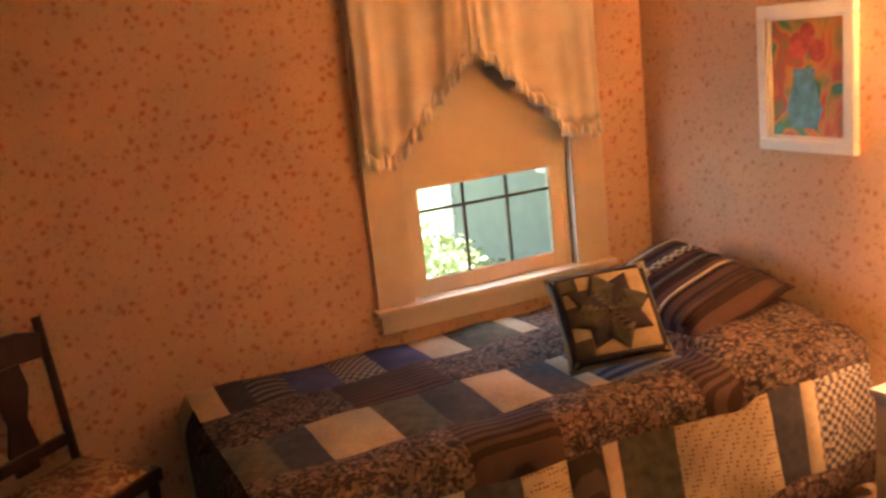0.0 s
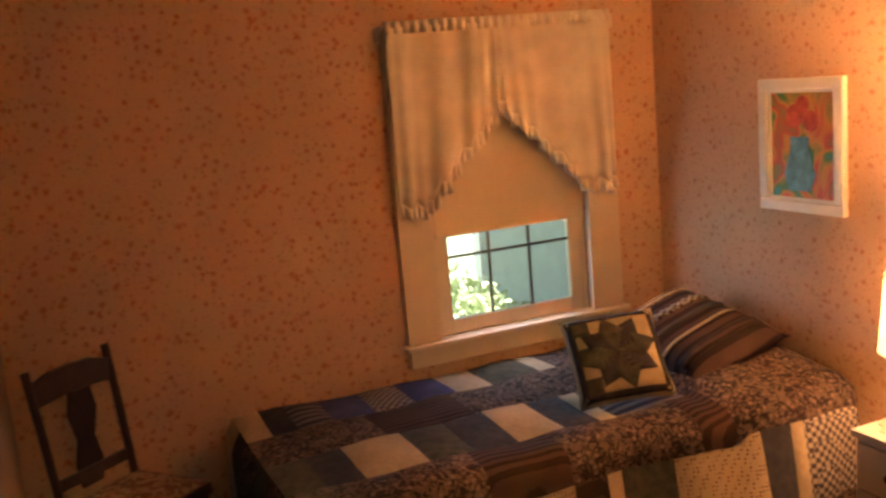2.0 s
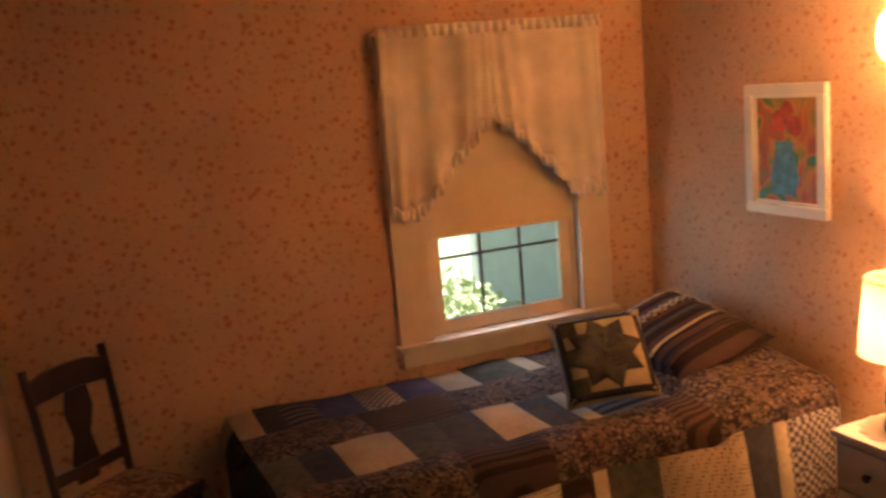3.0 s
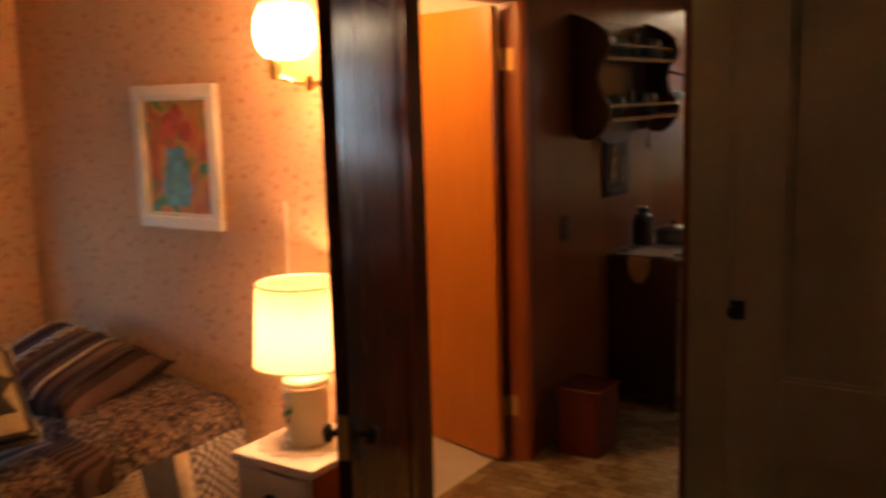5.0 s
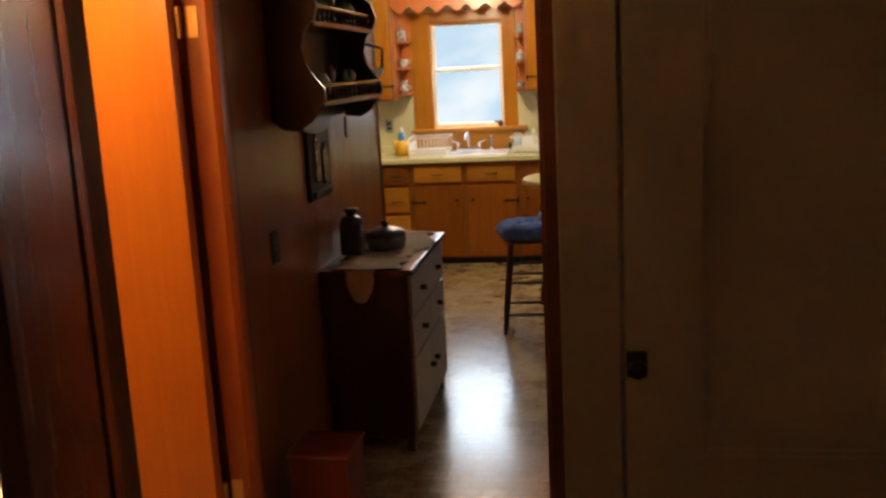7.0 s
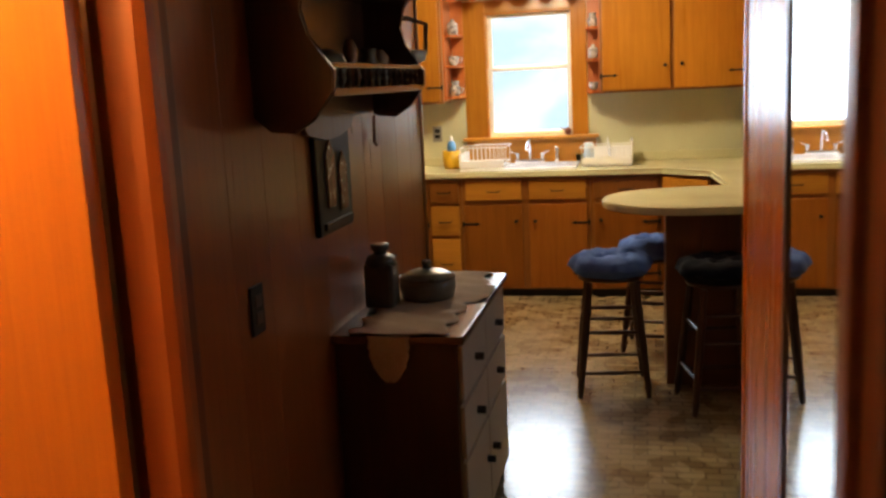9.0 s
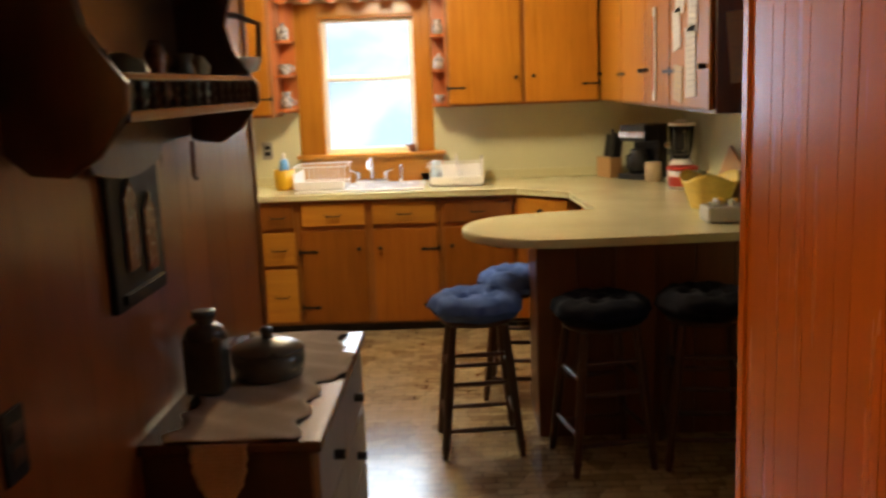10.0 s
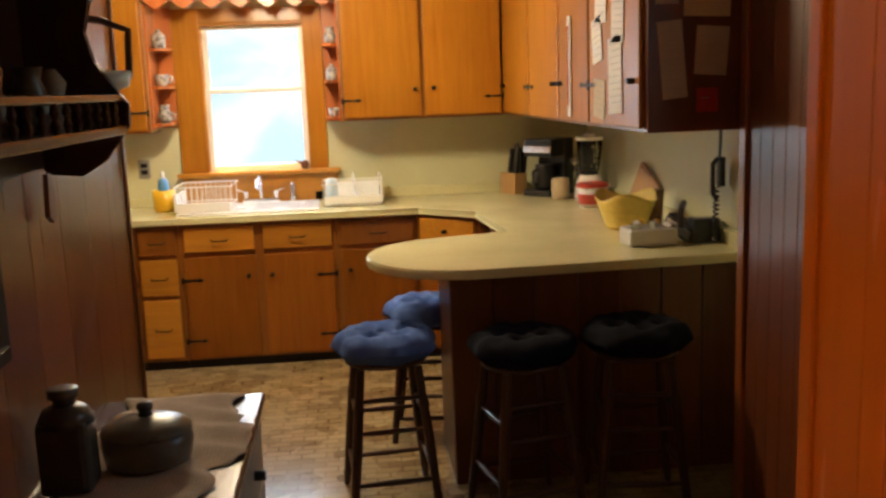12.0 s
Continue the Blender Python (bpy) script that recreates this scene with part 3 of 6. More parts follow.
Q = [fabric("quilt_dark_floral", (0.034, 0.024, 0.027), (0.15, 0.108, 0.092), "floral", 38),
     fabric("quilt_navy", (0.042, 0.042, 0.052), (0.07, 0.066, 0.08), "plain", 30),
     fabric("quilt_cream", (0.42, 0.34, 0.25), (0.50, 0.42, 0.31), "plain", 60),
     fabric("quilt_blue", (0.050, 0.058, 0.15), (0.085, 0.092, 0.21), "plain", 14),
     fabric("quilt_slate_stripe", (0.045, 0.045, 0.07), (0.17, 0.155, 0.17), "stripe", 22),
     fabric("quilt_cream_dots", (0.46, 0.37, 0.26), (0.16, 0.09, 0.06), "dots", 70),
     fabric("quilt_grey_check", (0.08, 0.07, 0.085), (0.40, 0.35, 0.31), "check", 55),
     fabric("quilt_green_grey", (0.055, 0.058, 0.048), (0.11, 0.105, 0.082), "plain", 30),
     fabric("quilt_brown_stripe", (0.036, 0.022, 0.022), (0.085, 0.052, 0.046), "stripe", 34)]
# rows across the bed from the wall: depth, then widths and fabrics from foot to head
ROWS = [(0.26, "2 .10 1 .10 4 .14 3 .17 6 .16 3 .18 2 .16 7 .22 2 .08 0 .73"),
        (0.28, "0 .45 8 .35 0 .55 7 .69"),
        (0.30, "7 .14 1 .13 2 .22 7 .17 1 .16 2 .18 1 .15 2 .07 4 .30 0 .52"),
        (0.26, "0 .62 8 .3 0 .50 8 .12 0 .50"),
        (0.30, "6 .26 8 .12 5 .20 1 .18 5 .16 8 .13 2 .06 7 .20 5 .30 1 .12 2 .05 6 .26"),
        (0.12, "1 .30 0 .45 8 .5 0 .79")]
quilt = thing("quilt", (-1.02, -1.05, 0.53), "dark patchwork quilt of navy, cream, floral and checked cotton", "quilt")
s0 = 0.0
for depth, text in ROWS:
    cells = text.split()
    y0 = BY0 + 0.005
    for k in range(0, len(cells), 2):
        wdt = float(cells[k + 1])
        y1 = min(BY1, y0 + wdt)
        if y1 - y0 < 0.01:
            break

        def f(u, v, y0=y0, y1=y1, s0=s0, depth=depth):
            y = y0 + (y1 - y0) * u
            p = drape(s0 + depth * v, y)
            puff = 0.009 * (1 - abs(2 * u - 1) ** 5) * (1 - abs(2 * v - 1) ** 5)
            e = 0.004
            a = drape(s0 + depth * v + e, y) - p
            b = drape(s0 + depth * v, y + e) - p
            n = a.cross(b).normalized()
            return p + n * (puff + 0.002 * noise.noise(p * 18) + 0.006 * noise.noise(p * 7))
        part("patch", sheet(f, max(4, int(wdt / 0.035)), max(5, int(depth / 0.035)), 0.0), Q[int(cells[k])], quilt, smooth=True)
        y0 = y1
    s0 += depth
# foot-end drop of the quilt
fx = BX0
for wdt, q in ((.14, 2), (.13, 1), (.22, 0), (.16, 7), (.22, 0), (.13, 8)):
    def f(u, v, fx=fx, wdt=wdt):
        x = fx + wdt * u
        d = 0.42 * v
        return Vector((x, BY0 + 0.005 - 0.045 * math.sin(min(1, v * 4) * math.pi / 2) - 0.012 * math.sin(14 * x) * v, bed_top(x, BY0) - d))
    part("patch", sheet(f, 5, 10), Q[q], quilt, smooth=True)
    fx += wdt


def pillow_mesh(w, h, t, m, seg=18):
    def shape(u, v, side):
        a, b = 2 * u - 1, 2 * v - 1
        pinch = 1 - 0.07 * (a * a * (1 - b * b) + b * b * (1 - a * a)) * 1.0
        puff = (max(0, 1 - a ** 4) * max(0, 1 - b ** 4)) ** 0.55
        return m @ Vector((a * w / 2 * pinch, b * h / 2 * pinch, side * t / 2 * puff))
    bm = sheet(lambda u, v: shape(u, v, 1), seg, seg)
    bm = join(bm, sheet(lambda u, v: shape(u, v, -1), seg, seg))
    bmesh.ops.remove_doubles(bm, verts=bm.verts, dist=0.0005)
    return bm


M["pillow_stripe"] = fabric("pillow_plum_stripe", (0.030, 0.018, 0.022), (0.085, 0.052, 0.05), "stripe", 16)
pl = thing("pillow", (-1.05, -0.42, 0.62), "plum striped quilted pillow leaning at the head of the bed", "pillow")
mp = pose(-0.96, -0.34, 0.665, 17, 8, 4)
part("pillow_case", pillow_mesh(0.64, 0.46, 0.17, mp), M["pillow_stripe"], pl, smooth=True)
for k, (a0, c, wd) in enumerate(((-0.22, 5, 0.022), (-0.10, 6, 0.045), (0.0, 1, 0.03), (0.09, 2, 0.014), (0.2, 8, 0.05))):
    def f(u, v, a0=a0, wd=wd):
        b = (2 * u - 1) * 0.9
        a = (a0 + wd * (v - 0.5)) / 0.32
        puff = (max(0, 1 - a ** 4) * max(0, 1 - b ** 4)) ** 0.55
        return mp @ Vector((a * 0.32 * 0.97, b * 0.23 * 0.97, 0.085 * puff + 0.003))
    part("trim_band", sheet(f, 16, 2, 0.003), Q[c], pl, smooth=True)
M["star_ground"] = fabric("cushion_cream", (0.44, 0.37, 0.25), (0.52, 0.44, 0.31), "plain", 40)
cs = thing("star_cushion", (-1.12, -0.58, 0.58), "square cushion with a dark eight-pointed quilted star", "cushion")
_u = Vector((0.10, 0.29, 0.02)).normalized()
_v = Vector((-0.20, 0.12, 0.27))
_v = (_v - _v.dot(_u) * _u).normalized()
mc = Matrix((_u, _v, _u.cross(_v))).transposed().to_4x4()
mc.translation = (-0.80, -0.79, 0.70)
part("cushion_cover", pillow_mesh(0.36, 0.36, 0.13, mc), M["star_ground"], cs, smooth=True)
for k in range(8):
    a0 = k * math.pi / 4 + 0.2

    def f(u, v, a0=a0):
        r = 0.15 * u
        wd = 0.052 * (1 - abs(2 * u - 1)) if u < 0.5 else 0.052 * (1 - abs(2 * u - 1))
        x, y = r * math.cos(a0) - wd * (2 * v - 1) * math.sin(a0), r * math.sin(a0) + wd * (2 * v - 1) * math.cos(a0)
        a, b = x / 0.18, y / 0.18
        puff = (max(0, 1 - a ** 4) * max(0, 1 - b ** 4)) ** 0.55
        return mc @ Vector((x, y, 0.065 * puff + 0.004))
    part("star_point", sheet(f, 8, 3, 0.003), Q[(7, 1)[k % 2]], cs, smooth=True)
for sx, sy in ((1, 0), (-1, 0), (0, 1), (0, -1)):
    def f(u, v, sx=sx, sy=sy):
        t, e = (2 * u - 1) * 0.175, 0.172 - 0.022 * v
        x, y = (sx * e, t) if sx else (t, sy * e)
        a, b = x / 0.18, y / 0.18
        puff = (max(0, 1 - a ** 4) * max(0, 1 - b ** 4)) ** 0.55
        return mc @ Vector((x * 0.95, y * 0.95, 0.065 * puff + 0.004))
    part("border", sheet(f, 12, 2, 0.003), Q[1], cs, smooth=True)

for cx, cy in ((-0.125, 0.125), (-0.125, -0.125), (-0.135, 0.0)):
    def f(u, v, cx=cx, cy=cy):
        x, y = cx + 0.07 * (u - 0.5), cy + 0.07 * (v - 0.5)
        puff = (max(0, 1 - (x / 0.18) ** 4) * max(0, 1 - (y / 0.18) ** 4)) ** 0.55
        return mc @ Vector((x * 0.95, y * 0.95, 0.065 * puff + 0.003))
    part("corner_patch", sheet(f, 5, 5, 0.003), Q[7], cs, smooth=True)

# side chair
M["seat_cloth"] = fabric("floral_seat_cloth", (0.40, 0.28, 0.18), (0.20, 0.10, 0.06), "floral", 22)
ch = thing("side_chair", (-1.25, -2.47, 0), "dark wooden side chair with a floral upholstered seat", "chair")
CR = Matrix.Translation((-1.22, -2.51, 0)) @ Matrix.Rotation(radians(-51), 4, "Z") @ Matrix.Diagonal((0.86, 0.86, 1.0, 1.0))


def cpart(name, bm, material, parent=None, label=""):
    bmesh.ops.transform(bm, matrix=CR, verts=bm.verts)
    return part(name, bm, material, parent or ch, label)


for x in (-0.19, 0.19):
    cpart("back_post", tube([(x, -0.18, 0), (x, -0.19, 0.25), (x, -0.185, 0.45), (x * 1.03, -0.22, 0.70), (x * 1.05, -0.26, 0.93)], 0.018, 8), M["darkwood"])
    cpart("front_leg", rod((x, 0.19, 0), (x, 0.19, 0.42), 0.014, 0.02, rings=[(0, 0.012), (0.1, 0.016), (0.5, 0.02), (0.8, 0.018), (0.85, 0.024), (1, 0.022)]), M["darkwood"])
    cpart("side_stretcher", rod((x, -0.19, 0.2), (x, 0.19, 0.2), 0.010), M["darkwood"])
cpart("seat_frame", box(-0.22, 0.22, -0.20, 0.22, 0.40, 0.445, 0.008), M["darkwood"])
sm = sheet(lambda u, v: ((u - 0.5) * 0.42, -0.185 + 0.39 * v, 0.444 + 0.032 * (max(0, 1 - abs(2 * u - 1) ** 3) * max(0, 1 - abs(2 * v - 1) ** 3)) ** 0.5), 14, 14)
cpart("seat", sm, M["seat_cloth"], label="faded floral upholstered seat")
cpart("crest_rail", prism([(-0.20, 0.80), (-0.20, 0.88), (-0.10, 0.905), (0, 0.91), (0.10, 0.905), (0.20, 0.88), (0.20, 0.80), (0, 0.815)], "y", -0.262, -0.235), M["darkwood"])
cpart("splat", prism([(-0.05, 0.47), (-0.065, 0.55), (-0.04, 0.64), (-0.07, 0.74), (-0.05, 0.82), (0.05, 0.82), (0.07, 0.74), (0.04, 0.64), (0.065, 0.55), (0.05, 0.47)], "y", -0.222, -0.208), M["darkwood"])
cpart("lower_rail", box(-0.19, 0.19, -0.215, -0.19, 0.50, 0.54, 0.004), M["darkwood"])
cpart("front_stretcher", rod((-0.19, 0.19, 0.22), (0.19, 0.19, 0.22), 0.012), M["darkwood"])

# dark bedroom door standing open
dd = thing("door_1", (0.158, 0.2, 0), "dark varnished panelled bedroom door standing open", "door", kind="structure")
HX, HY, FX, FY = 0.158, 0.205, 0.445, -0.50
LD = Matrix.Translation((HX, HY, 0)) @ Matrix.Rotation(math.atan2(FY - HY, FX - HX), 4, "Z")
LW = math.hypot(FX - HX, FY - HY)


def lpart(name, bm, material, parent=None, label=""):
    bmesh.ops.transform(bm, matrix=LD, verts=bm.verts)
    return part(name, bm, material, parent or dd, label)


b = box(0, 0.11, -0.019, 0.019, 0.01, 1.98, 0.003)
b = box(LW - 0.11, LW, -0.019, 0.019, 0.01, 1.98, 0.003, bm=b)
for z0, z1 in ((0.01, 0.22), (1.86, 1.98)):
    b = box(0.11, LW - 0.11, -0.019, 0.019, z0, z1, 0.003, bm=b)
leaf = lpart("leaf_frame", b, M["doordark"])
for z0, z1 in ((0.22, 1.86),):
    lpart("door_panel", box(0.11, LW - 0.11, -0.014, 0.014, z0, z1, 0.002), M["doordark"])
for s in (-1, 1):
    k = lpart("door_knob", rod((LW - 0.06, s * 0.019, 0.725), (LW - 0.06, s * 0.075, 0.725), 0.01, rings=[(0, 0.022), (0.1, 0.02), (0.15, 0.008), (0.5, 0.009), (0.6, 0.024), (0.85, 0.026), (1, 0.012)], seg=14), M["black_iron"])
    lpart("key_plate", box(LW - 0.078, LW - 0.042, s * 0.019 - 0.002, s * 0.019 + 0.002, 0.655, 0.775), M["black_iron"])
lpart("latch_plate", box(LW - 0.001, LW + 0.003, -0.012, 0.012, 0.675, 0.795), M["brass"])
# its frame
df = thing("door_frame", (0.65, 0.28, 0), "dark stained doorway frame between bedroom and hall", "door frame", kind="structure")
M["redbrown"] = wood("red_brown_trim", (0.10, 0.026, 0.009), (0.19, 0.055, 0.016), 0.38, "z", coat=0.15)
part("jamb", box(0.108, 0.14, 0.225, 0.350, 0, 2.02, 0.003), M["redbrown"], df)
part("jamb", box(1.08, 1.11, 0.215, 0.355, 0, 2.02, 0.003), M["redbrown"], df)
part("head_jamb", box(0.14, 1.08, 0.225, 0.350, 1.985, 2.02, 0.003), M["redbrown"], df)
part("door_stop", box(1.07, 1.08, 0.27, 0.30, 0, 1.985, 0.002), M["redbrown"], df)

# closet door with raised frame, beside the doorway
cd = thing("door_2", (1.52, DY, 0), "closed grey-cream painted closet door with two panels", "door", kind="structure")
b = box(1.222, 1.362, DY - 0.028, DY - 0.001, 0.01, 1.98, 0.003)
b = box(1.686, 1.825, DY - 0.028, DY - 0.001, 0.01, 1.98, 0.003, bm=b)
for z0, z1 in ((0.01, 0.2), (0.612, 0.83), (1.86, 1.98)):
    b = box(1.362, 1.686, DY - 0.028, DY - 0.001, z0, z1, 0.003, bm=b)
part("leaf_frame", b, M["greydoor"], cd)
for z0, z1 in ((0.2, 0.612), (0.83, 1.86)):
    part("door_panel", box(1.362, 1.686, DY - 0.014, DY - 0.001, z0, z1, 0.003), M["greydoor"], cd)
    for x0, x1, a, c in ((1.362, 1.374, z0, z1), (1.674, 1.686, z0, z1), (1.374, 1.674, z0, z0 + 0.012), (1.374, 1.674, z1 - 0.012, z1)):
        part("panel_bead", box(x0, x1, DY - 0.022, DY - 0.014, a, c, 0.003), M["greydoor"], cd)
latch = part("latch_plate", box(1.224, 1.262, DY - 0.032, DY - 0.028, 0.985, 1.035, 0.001), M["black_iron"], cd)
part("knob", rod((1.243, DY - 0.032, 1.01), (1.243, DY - 0.074, 1.01), 0.01, rings=[(0, 0.014), (0.15, 0.008), (0.5, 0.009), (0.65, 0.019), (0.9, 0.017), (1, 0.008)], seg=14), M["black_iron"], latch)
part("casing", box(1.105, 1.216, DY - 0.022, DY - 0.001, 0, 2.07, 0.004), M["greydoor"], cd)
part("casing", box(1.831, 1.94, DY - 0.022, DY - 0.001, 0, 2.07, 0.004), M["greydoor"], cd)
part("casing", box(1.216, 1.831, DY - 0.022, DY - 0.001, 1.988, 2.07, 0.004), M["greydoor"], cd)

# low hamper by the closet
hm = thing("laundry_hamper", (2.0, 0.0, 0), "low beige cloth-topped hamper by the closet", "hamper")
part("basket", box(1.79, 2.25, -0.16, 0.185, 0.0, 0.665, 0.012), M["darkwood"], hm)
part("cloth_top", box(1.78, 2.26, -0.17, 0.19, 0.665, 0.70, 0.012), M["seat_cloth"], hm)

# ---- hall ----
# orange door of the side room, standing open
od = thing("door_3", (-0.03, 1.13, 0), "flat amber wooden door standing open into a lit side room", "door", kind="structure")
OD = Matrix.Translation((-0.035, 1.115, 0)) @ Matrix.Rotation(radians(-15), 4, "Z")
part("leaf", box(-0.70, 0.0, 0.0, 0.035, 0.012, 1.955, 0.003, turn=OD), M["orange_leaf"], od)
part("knob", rod(OD @ Vector((-0.63, 0, 0.95)), OD @ Vector((-0.63, -0.05, 0.95)), 0.01, rings=[(0, 0.02), (0.2, 0.008), (0.6, 0.01), (0.7, 0.024), (1, 0.012)], seg=14), M["brass"], od)
for z in (0.25, 1.74):
    h = part("hinge", rod((-0.018, 1.155, z - 0.045), (-0.018, 1.155, z + 0.045), 0.008), M["brass"], od)
    part("hinge_leaf", box(-0.010, 0.03, 1.1755, 1.179, z - 0.045, z + 0.045), M["brass"], h)
of = thing("door_frame", (0.05, 0.7, 0), "red-amber varnished frame of the side-room doorway", "door frame", kind="structure")
part("casing", prism([(-0.012, 1.18), (0.055, 1.18), (0.076, 1.19), (0.082, 1.205), (0.082, 1.228), (0.065, 1.235), (-0.012, 1.235)], "z", 0, 2.05), M["redpine"], of)
part("back_band", box(0.052, 0.068, 1.238, 1.286, 0, 2.05, 0.004), M["redbrown"], of)
part("head_casing", box(0.052, 0.07, 0.37, 1.18, 1.97, 2.05, 0.004), M["redpine"], of)
part("casing", box(0.052, 0.07, 0.37, 0.44, 0, 1.97, 0.004), M["redpine"], of)

# left wall boards
lw = thing("wall_panelling", (0.05, 2.3, 0), "varnished brown tongue-and-groove boards on the hall wall", "panelling", kind="structure")
y = 1.29
while y < 3.32:
    y1 = min(3.325, y + 0.205)
    part("board", box(0.05, 0.058, y + 0.0004, y1 - 0.0004, 0, CEIL, 0.0007), M["panel"], lw)
    y = y1
part("end_trim", box(0.045, 0.064, 3.325, 3.345, 0, CEIL, 0.003), M["pine_frame"], lw)
# right wall boards and full-length mirror
rw = thing("wall_panelling", (1.14, 1.2, 0), "glossy red-amber grooved boards on the hall wall", "panelling", kind="structure")
y = 0.985
for wdt in (0.075, 0.075, 0.04, 0.085, 0.08, 0.04, 0.08):
    part("board", box(1.13, 1.14, y + 0.0004, y + wdt - 0.0004, 0, CEIL, 0.0007), M["hallboard"], rw)
    y += wdt
part("corner_bead", box(1.126, 1.14, 1.4605, 1.488, 0, CEIL, 0.004), M["hallboard"], rw)


def mirror_mat():
    k = Mat("mirror_silver", 0.015, 1.0)
    return k.color((0.86, 0.88, 0.88)).m


M["mirror"] = mirror_mat()
mi = thing("wall_mirror", (1.135, 0.75, 0.1), "full-length frameless mirror on the hall wall", "mirror")
part("glass", box(1.132, 1.1395, 0.56, 0.96, 0.12, 1.98, 0.002), M["mirror"], mi)
part("edge_strip", box(1.128, 1.1395, 0.96, 0.98, 0.10, 2.0, 0.002), M["darkwood"], mi)
part("edge_strip", box(1.122, 1.1395, 0.49, 0.56, 0.10, 2.0, 0.002), M["redbrown"], mi)

# dresser under the wall shelf
M["pale_front"] = plain("pale_drawer_front", (0.36, 0.335, 0.30), 0.4)
dr = thing("dresser", (0.25, 2.49, 0), "dark wooden dresser with pale drawer fronts", "dresser")
part("carcass", box(0.065, 0.42, 2.09, 2.92, 0.06, 0.76, 0.004), M["darkwood"], dr)
part("top", box(0.06, 0.447, 2.07, 2.94, 0.76, 0.785, 0.006), M["darkwood_y"], dr)
for y0, y1 in ((2.11, 2.50), (2.51, 2.90)):
    d = part("drawer", box(0.42, 0.436, y0, y1, 0.58, 0.745, 0.004), M["pale_front"], dr)
    part("knob", rod((0.436, (y0 + y1) / 2, 0.66), (0.462, (y0 + y1) / 2, 0.66), 0.012), M["black_iron"], d)
    d = part("drawer", box(0.42, 0.436, y0, y1, 0.41, 0.565, 0.004), M["pale_front"], dr)
    part("knob", rod((0.436, (y0 + y1) / 2, 0.49), (0.462, (y0 + y1) / 2, 0.49), 0.012), M["black_iron"], d)
    d = part("door", box(0.42, 0.436, y0, y1, 0.09, 0.395, 0.004), M["pale_front"], dr)
    part("knob", rod((0.436, y0 + 0.05 if y0 > 2.4 else y1 - 0.05, 0.27), (0.462, y0 + 0.05 if y0 > 2.4 else y1 - 0.05, 0.27), 0.012), M["black_iron"], d)
for x in (0.07, 0.38):
    for yy in (2.10, 2.875):
        part("foot", box(x, x + 0.035, yy, yy + 0.035, 0, 0.06, 0.003), M["darkwood"], dr)
# lace runner with a pointed end hanging down
M["runner"] = fabric("beige_lace", (0.52, 0.40, 0.29), (0.66, 0.53, 0.40), "dots", 120)
rn = thing("table_runner", (0.25, 2.45, 0.785), "beige lace runner with a tongue hanging over the dresser end", "runner")


def runner(u, v):
    yy = 2.07 + 0.86 * u
    half = 0.135 + 0.012 * math.sin(40 * u) + (0.03 if 0.45 < u < 0.8 else 0)
    x = 0.255 + half * (2 * v - 1) + (0.05 * max(0, 2 * v - 1) if 0.5 < u < 0.75 else 0)
    return (min(x, 0.444), yy, 0.7925 + 0.0035 * math.sin(46 * u + 9 * v) * (0.3 + 0.7 * abs(2 * v - 1)))


part("cloth", sheet(runner, 60, 16, 0.002), M["runner"], rn, smooth=True)


def tongue(u, v):
    half = (0.060 + 0.003 * math.cos(9 * math.pi * v)) * (1 - v ** 3 * 0.75)
    return (0.235 + half * (2 * u - 1), 2.066 - 0.004 * math.sin(v * 3) - 0.002, 0.788 - 0.135 * v)


part("tongue", sheet(tongue, 12, 12, 0.002), M["runner"], rn, smooth=True)
M["clay"] = plain("dark_stoneware", (0.06, 0.055, 0.045), 0.35, vary=0.3, scale=25)
M["clay2"] = plain("grey_green_stoneware", (0.11, 0.105, 0.08), 0.3, vary=0.35, scale=18)
bt = thing("stoneware_bottle", (0.125, 2.40, 0.79), "square dark stoneware bottle on the dresser", "bottle")
part("body", box(0.08, 0.175, 2.355, 2.445, 0.792, 0.935, 0.014), M["clay"], bt)
part("shoulder", lathe([(0.055, 0.925), (0.042, 0.952), (0.024, 0.962)], 0.1275, 2.40, 16), M["clay"], bt, smooth=True)
part("neck", lathe([(0.022, 0.957), (0.020, 0.97), (0.029, 0.977), (0.029, 0.992), (0.018, 0.994)], 0.1275, 2.40, 16), M["clay"], bt, smooth=True)
cz = thing("covered_casserole", (0.25, 2.50, 0.79), "round stoneware casserole with a knobbed lid", "casserole")
part("pot", lathe([(0.07, 0.792), (0.085, 0.798), (0.093, 0.835), (0.09, 0.858), (0.084, 0.86)], 0.25, 2.51, 28), M["clay2"], cz, smooth=True)
lid = part("lid", lathe([(0.092, 0.861), (0.09, 0.867), (0.06, 0.882), (0.022, 0.891), (0.015, 0.892)], 0.25, 2.51, 28), M["clay2"], cz, smooth=True)
part("lid_knob", lathe([(0.015, 0.891), (0.012, 0.90), (0.017, 0.908), (0.015, 0.917), (0.005, 0.92)], 0.25, 2.51, 14), M["clay"], lid, smooth=True)

# dark wall shelf with shaped sides and a small gallery rail
ws = thing("wall_shelf", (0.16, 2.1, 1.36), "dark scroll-sided wooden wall shelf with a spindle gallery", "shelf")


def side_outline():
    return [(0.06, 1.42), (0.10, 1.385), (0.16, 1.38), (0.21, 1.41), (0.235, 1.45), (0.26, 1.475), (0.262, 1.52), (0.235, 1.555), (0.20, 1.60), (0.185, 1.66), (0.20, 1.72), (0.24, 1.755), (0.255, 1.80), (0.235, 1.86), (0.18, 1.90), (0.12, 1.93), (0.06, 1.95)]


